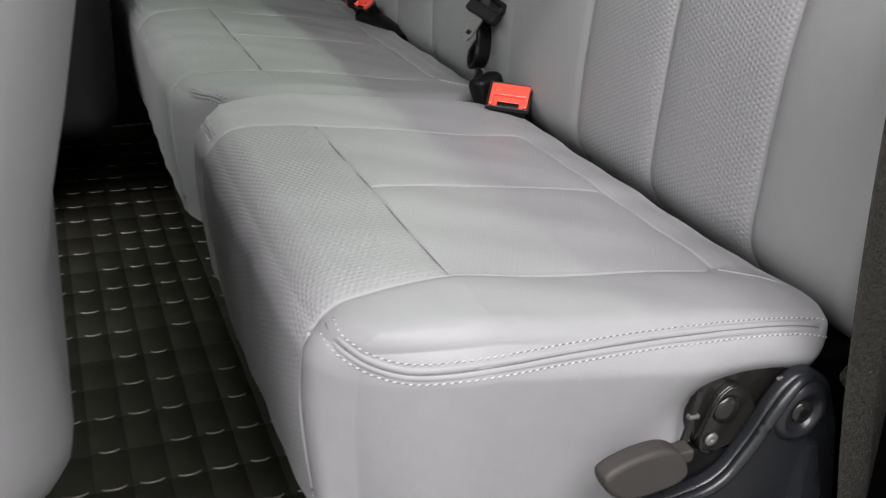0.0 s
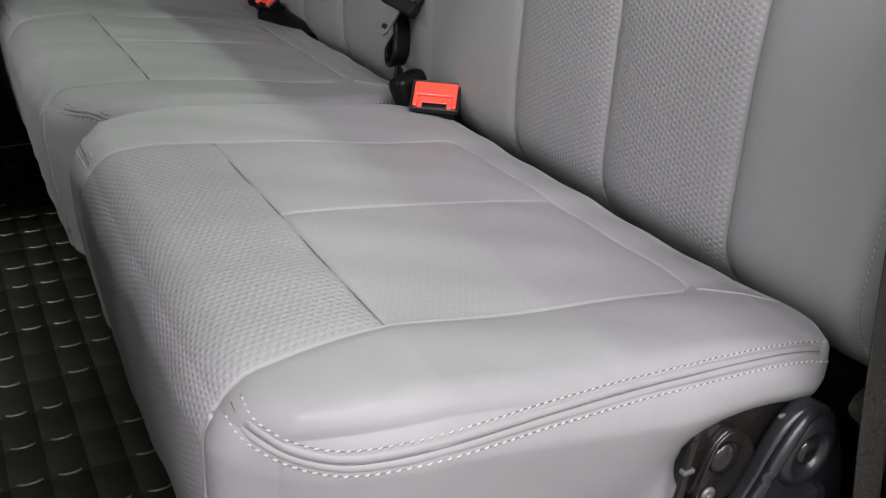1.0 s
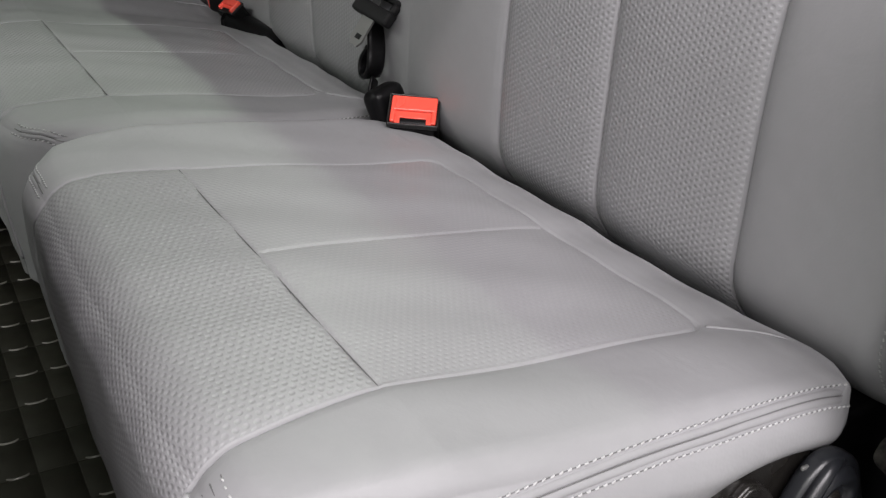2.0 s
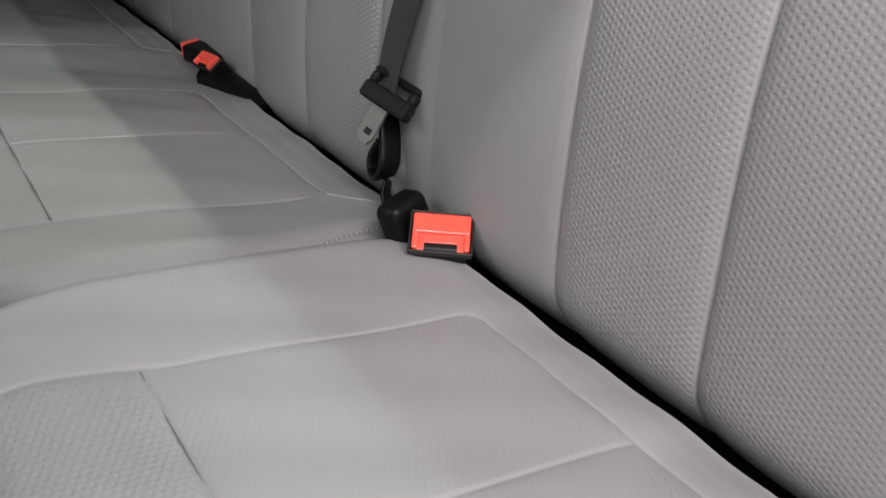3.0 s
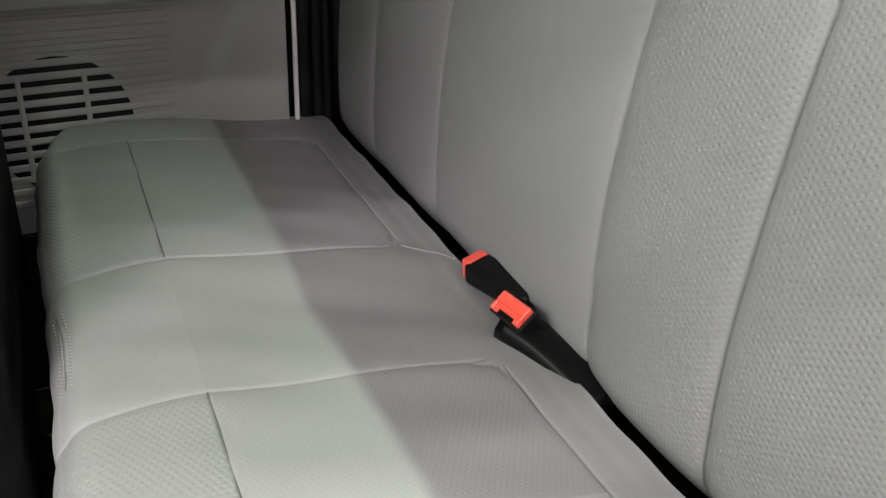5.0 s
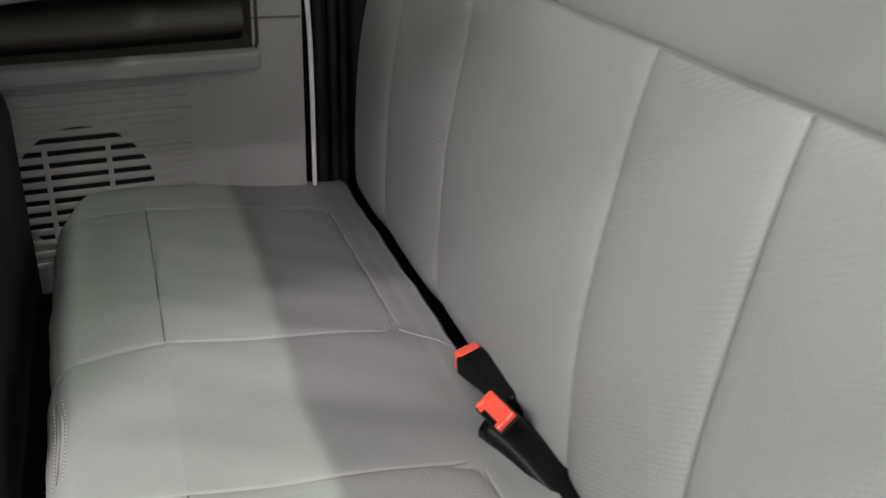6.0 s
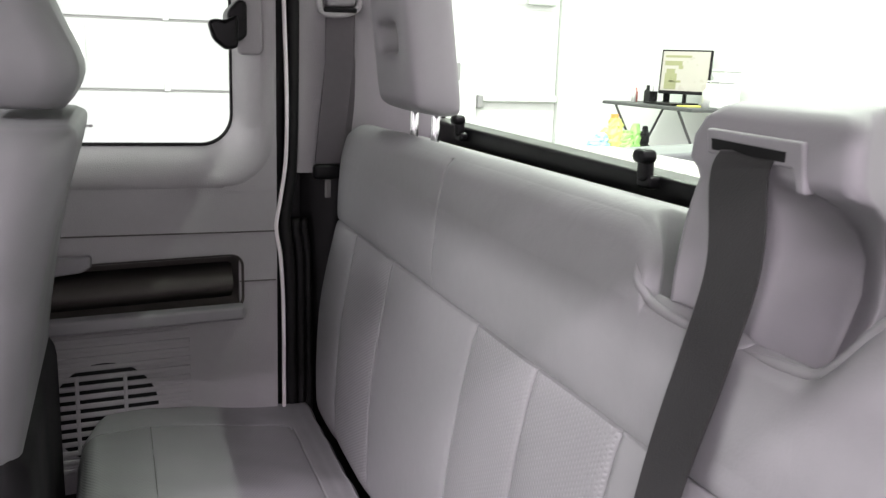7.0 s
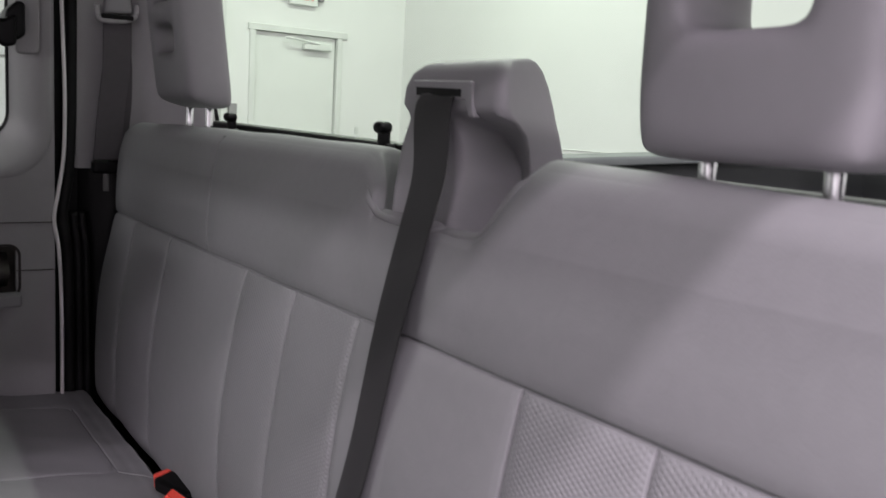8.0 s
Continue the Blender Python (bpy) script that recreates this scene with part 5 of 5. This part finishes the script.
def front_seat(y, lean, x, low, label, most=1.0, waist=0.0):
    s = thing("front_seat", label, "car seat", group="front seats", at=(x - 0.12, y, 0.05))
    # backrest: rings from below to above, rounded plan
    rings = []
    for z, back, w, t in dense(((low, 0.00, 0.20, 0.10), (low + 0.04, 0.012, 0.225, 0.13), (0.40, 0.03, 0.245, 0.15), (0.58, 0.045, 0.25, 0.15), (0.74, 0.075, 0.245, 0.15), (0.84, 0.105, 0.235, 0.14), (0.875, 0.112, 0.22, 0.12), (0.885, 0.10, 0.19, 0.08))):
        k = x + lean * min(back, most) - waist * math.exp(-((z - 0.47) / 0.06) ** 2) + 0.9 * waist * math.exp(-((z - 0.36) / 0.03) ** 2)
        rings.append([(q, p, z) for p, q in rounded(y - w, y + w, k - t, k, min(0.05, t * 0.45), 6)])
    part("backrest", loft(rings, cap=True), M_SEAT, s, "smooth grey vinyl backrest shell")
    rings = []
    for z, back, w, t in dense(((0.895, 0.085, 0.10, 0.05), (0.90, 0.10, 0.125, 0.09), (0.94, 0.115, 0.14, 0.11), (1.0, 0.09, 0.135, 0.10), (1.07, 0.06, 0.12, 0.08), (1.09, 0.04, 0.09, 0.04))):
        k = x + lean * min(back, most)
        rings.append([(q, p, z) for p, q in rounded(y - w, y + w, k - t, k, min(0.035, t * 0.4), 6)])
    part("head_pad", loft(rings, cap=True), M_SEAT, s, "grey vinyl head pad")
    part("base", boxes(((x - 0.55, y - 0.22, 0.12), (x - 0.06, y + 0.22, 0.33)), bevel=0.05, seg=4), M_TRIM_DARK, s)
    part("rail", boxes(((x - 0.52, y - 0.20, 0.045), (x - 0.08, y + 0.20, 0.13)), bevel=0.01), M_BLACK, s)
    return s


passenger = front_seat(1.24, 0.95, -0.475, 0.33, "grey vinyl front passenger seat seen from behind")
# its near-black tone and width also paint the shade behind the seat
part("lower_shell", boxes(((-0.62, 0.982, 0.20), (-0.425, 1.48, 0.575)), bevel=0.045, seg=5), M_SHELL, passenger, "dark grey lower back shell")
front_seat(0.245, 1.33, -0.563, 0.290, "grey vinyl driver's seat pushed back near the bench", 0.052, 0.010)


# ---- truck bed behind the window ----
def bed():
    t = thing("truck_bed", "truck bed with white rails and dark plastic liner", "truck bed", at=(1.3, 0.75, 0.3))
    part("front_rail", boxes(((0.21, -0.12, 0.74), (0.60, 1.66, 0.806)), bevel=0.012), M_BODY, t, "white painted front rail")
    part("front_wall", boxes(((0.54, -0.10, 0.30), (0.59, 1.62, 0.74))), M_LINER, t, smooth=False)
    part("bed_floor", boxes(((0.36, -0.12, 0.24), (2.45, 1.66, 0.30))), M_LINER, t, smooth=False)
    rise = lambda x: 0.772 + 0.0435 * x
    for y0, y1, c0, c1 in ((1.585, 1.66, 1.56, 1.70), (-0.14, -0.07, -0.19, -0.04)):
        part("side_wall", slab([(0.56, 0.30), (2.45, 0.30), (2.45, rise(2.45) - 0.012), (0.56, rise(0.56) - 0.012)], y0, y1), M_LINER, t, "dark ribbed liner wall", smooth=False)
        part("rail_cap", slab([(0.50, rise(0.50) - 0.026), (2.50, rise(2.5) - 0.026), (2.50, rise(2.5)), (0.50, rise(0.50))], c0, c1, bevel=0.007), M_RAILCAP, t, "grey plastic rail cap")
        for i in range(5):
            x = 0.80 + 0.33 * i
            q = y0 if y0 > 0.5 else y1
            part("liner_rib", boxes(((x, q - 0.008, 0.32), (x + 0.10, q + 0.008, 0.74)), bevel=0.006), M_LINER, t)
    part("tailgate", boxes(((2.42, -0.10, 0.26), (2.50, 1.62, 0.825)), bevel=0.01), M_LINER, t)


bed()


# ---- things by the far corner of the hall ----
def desk():
    t = thing("folding_table", "dark grey high folding table against the white wall", "table", at=(4.4, 7.0, GROUND))
    part("tabletop", boxes(((4.02, 6.20, 0.635), (4.68, 7.62, 0.665)), bevel=0.008), M_TABLE, t, "dark grey plastic tabletop")
    for y in (6.45, 7.45):
        for a, b in ((4.08, 4.62), (4.62, 4.08)):
            part("leg", tube([(a, y, GROUND), (b, y + 0.02, 0.635)], 0.012), M_TABLE, t, "dark steel leg")
    part("brace", tube([(4.35, 6.45, 0.1), (4.35, 7.45, 0.1)], 0.010), M_TABLE, t)
    mon = thing("monitor", "dark-framed monitor with a lit beige screen on the table", "monitor", at=(4.45, 6.93, 0.665))
    mt = Matrix.Translation((4.47, 6.92, 0.955)) @ Matrix.Rotation(radians(-54), 4, "Z") @ Matrix.Rotation(radians(-6), 4, "X")
    case = part("case", boxes(((-0.26, -0.012, -0.20), (0.20, 0.018, 0.19)), bevel=0.006, m=mt), M_BLACK, mon)
    part("screen", boxes(((-0.243, -0.0155, -0.172), (0.183, -0.0120, 0.175)), m=mt), M_SCREEN, case, "lit beige screen", smooth=False)
    for i, (a, b, c, d) in enumerate(((-0.21, -0.16, -0.10, -0.02), (-0.22, 0.05, -0.06, 0.09), (-0.22, 0.12, 0.02, 0.14), (-0.20, -0.02, -0.12, 0.02), (-0.17, -0.10, -0.06, -0.08), (-0.09, 0.02, -0.05, 0.05))):
        part("screen_block", boxes(((a, -0.0165, b), (c, -0.0156, d)), m=mt), M_SCREENBAR, case, "dull olive block on the screen", smooth=False)
    part("foot", boxes(((4.38, 6.86, 0.665), (4.56, 7.02, 0.68)), ((4.455, 6.94, 0.67), (4.485, 6.97, 0.85)), bevel=0.006), M_BLACK, mon)
    kb = thing("keyboard", "black keyboard lying on the table", "keyboard", at=(4.25, 6.8, 0.665))
    part("keys", boxes(((4.12, 6.62, 0.665), (4.27, 7.02, 0.685)), bevel=0.005), M_BLACK, kb)
    for x, y, r, h, mat, label in ((4.22, 7.16, 0.035, 0.16, M_BLACK, "black squat bottle on the table"), (4.20, 7.36, 0.020, 0.15, M_FRAME, "white spray bottle with a dark nozzle"),
                                   (4.26, 7.42, 0.018, 0.13, M_RED2, "small reddish bottle on the table"), (4.5, 6.62, 0.05, 0.10, M_FRAME, "white cup beside the monitor"), (4.42, 6.50, 0.045, 0.17, M_DOORP, "pale milky jug at the table's end"), (4.30, 6.38, 0.05, 0.20, M_DOORP, "pale milky bottle at the table's end"),
                                   (4.38, 7.10, 0.03, 0.20, M_BLACK, "tall black bottle beside the monitor")):
        b = thing("bottle", label, "bottle", group="bottles on the table", at=(x, y, 0.665))
        circ = lambda q, z: [(x + q * math.cos(k * math.pi / 8), y + q * math.sin(k * math.pi / 8), z) for k in range(16)]
        part("body", loft([circ(r, 0.665), circ(r, 0.665 + h * 0.65), circ(r * 0.45, 0.665 + h * 0.8), circ(r * 0.45, 0.665 + h)], cap=True), mat, b)
    for x, y, w, h, label in ((4.52, 6.44, 0.085, 0.30, "tall pale plastic storage bin on the table"), (4.36, 6.30, 0.075, 0.21, "low pale plastic storage bin at the table's end")):
        sb = thing("storage_bin", label, "bin", group="bins on the table", at=(x, y, 0.665))
        part("body", boxes(((x - w, y - w, 0.665), (x + w, y + w, 0.665 + h)), bevel=0.012), M_DOORP, sb)
        part("lid", boxes(((x - w - 0.006, y - w - 0.006, 0.665 + h), (x + w + 0.006, y + w + 0.006, 0.679 + h)), bevel=0.005), M_FRAME, sb, "white snap-on lid")
    pc = thing("pen_cup", "dark square pen cup beside the monitor", "cup", at=(4.20, 7.07, 0.665))
    part("body", boxes(((4.16, 7.03, 0.665), (4.24, 7.11, 0.775)), bevel=0.006), M_BLACK, pc)
    for k, mat in enumerate((M_FRAME, M_TRIM)):
        part("pen", tube([(4.19 + 0.02 * k, 7.06, 0.70), (4.185 + 0.03 * k, 7.07, 0.82)], 0.005), mat, pc)
    pp = thing("paper_stack", "loose yellow and white papers on the table", "papers", at=(4.3, 6.55, 0.665))
    part("sheet", boxes(((4.15, 6.44, 0.665), (4.36, 6.60, 0.675)), bevel=0.002), M_YELLOW, pp, "yellow sheet")
    bx = thing("cardboard_box", "plain white box on the hall floor", "box", at=(3.85, 7.0, GROUND))
    part("body", boxes(((3.55, 6.75, GROUND), (4.18, 7.3, 0.27)), bevel=0.006), M_FRAME, bx)
    for x, y, w, h, mat, label in ((3.66, 6.98, 0.09, 0.14, M_BLUE, "light blue crumpled plastic bag"), (3.80, 7.0, 0.10, 0.26, M_LIME, "lime yellow plastic bag standing on the box"), (3.84, 7.03, 0.08, 0.30, M_ORANGE, "orange topped plastic bag"),
                                   (4.00, 6.99, 0.07, 0.22, M_GREEN, "bright green plastic jug on the box"),
                                   (3.72, 7.02, 0.08, 0.18, M_LIME, "lime yellow crumpled plastic bag"), (3.90, 6.96, 0.09, 0.16, M_GREEN, "bright green crumpled plastic bag"), (3.58, 6.95, 0.08, 0.08, M_BLUE, "light blue flat plastic bag"),
                                   (4.10, 6.98, 0.05, 0.20, M_BLACK, "small black bottle standing on the box")):
        b = thing("plastic_bag", label, "bag", group="coloured bags", at=(x, y, 0.27))
        # crumpled film: uneven facets, a pinched and leaning top
        rings, lean, sharp = [], 0.3 * (random.random() - 0.5), random.Random(int(x * 100 + y * 10))
        for i in range(10):
            f = i / 9
            k = w * (0.95 + 0.12 * math.sin(2.5 * i + x * 9)) * (1 - 0.55 * f ** 2.2)
            rings.append([(x + lean * h * f + k * sharp.uniform(0.78, 1.18) * math.cos(a * math.pi / 9), y + 0.7 * k * sharp.uniform(0.78, 1.18) * math.sin(a * math.pi / 9),
                           0.27 + h * f + (0.03 * h * sharp.uniform(-1, 1) if 0 < i < 9 else 0)) for a in range(18)])
        part("body", loft(rings, cap=True), mat, b, smooth=False)


M_SCREEN = material("screen_surface", (0.40, 0.38, 0.33), 0.3, vary=0.03)
M_TABLE = material("dark_table_plastic", (0.075, 0.078, 0.078), 0.5, vary=0.1)
M_SCREENBAR = material("screen_block_colour", (0.25, 0.26, 0.13), 0.4)
M_RED2 = material("dull_red_plastic", (0.5, 0.12, 0.1), 0.4)
M_YELLOW = material("yellow_paper", (0.75, 0.72, 0.15), 0.7)
M_BLUE = material("light_blue_film", (0.36, 0.56, 0.70), 0.4)
M_LIME = material("lime_film", (0.62, 0.70, 0.20), 0.4)
M_ORANGE = material("orange_film", (0.85, 0.36, 0.10), 0.4)
M_GREEN = material("green_plastic", (0.34, 0.66, 0.20), 0.4)
desk()
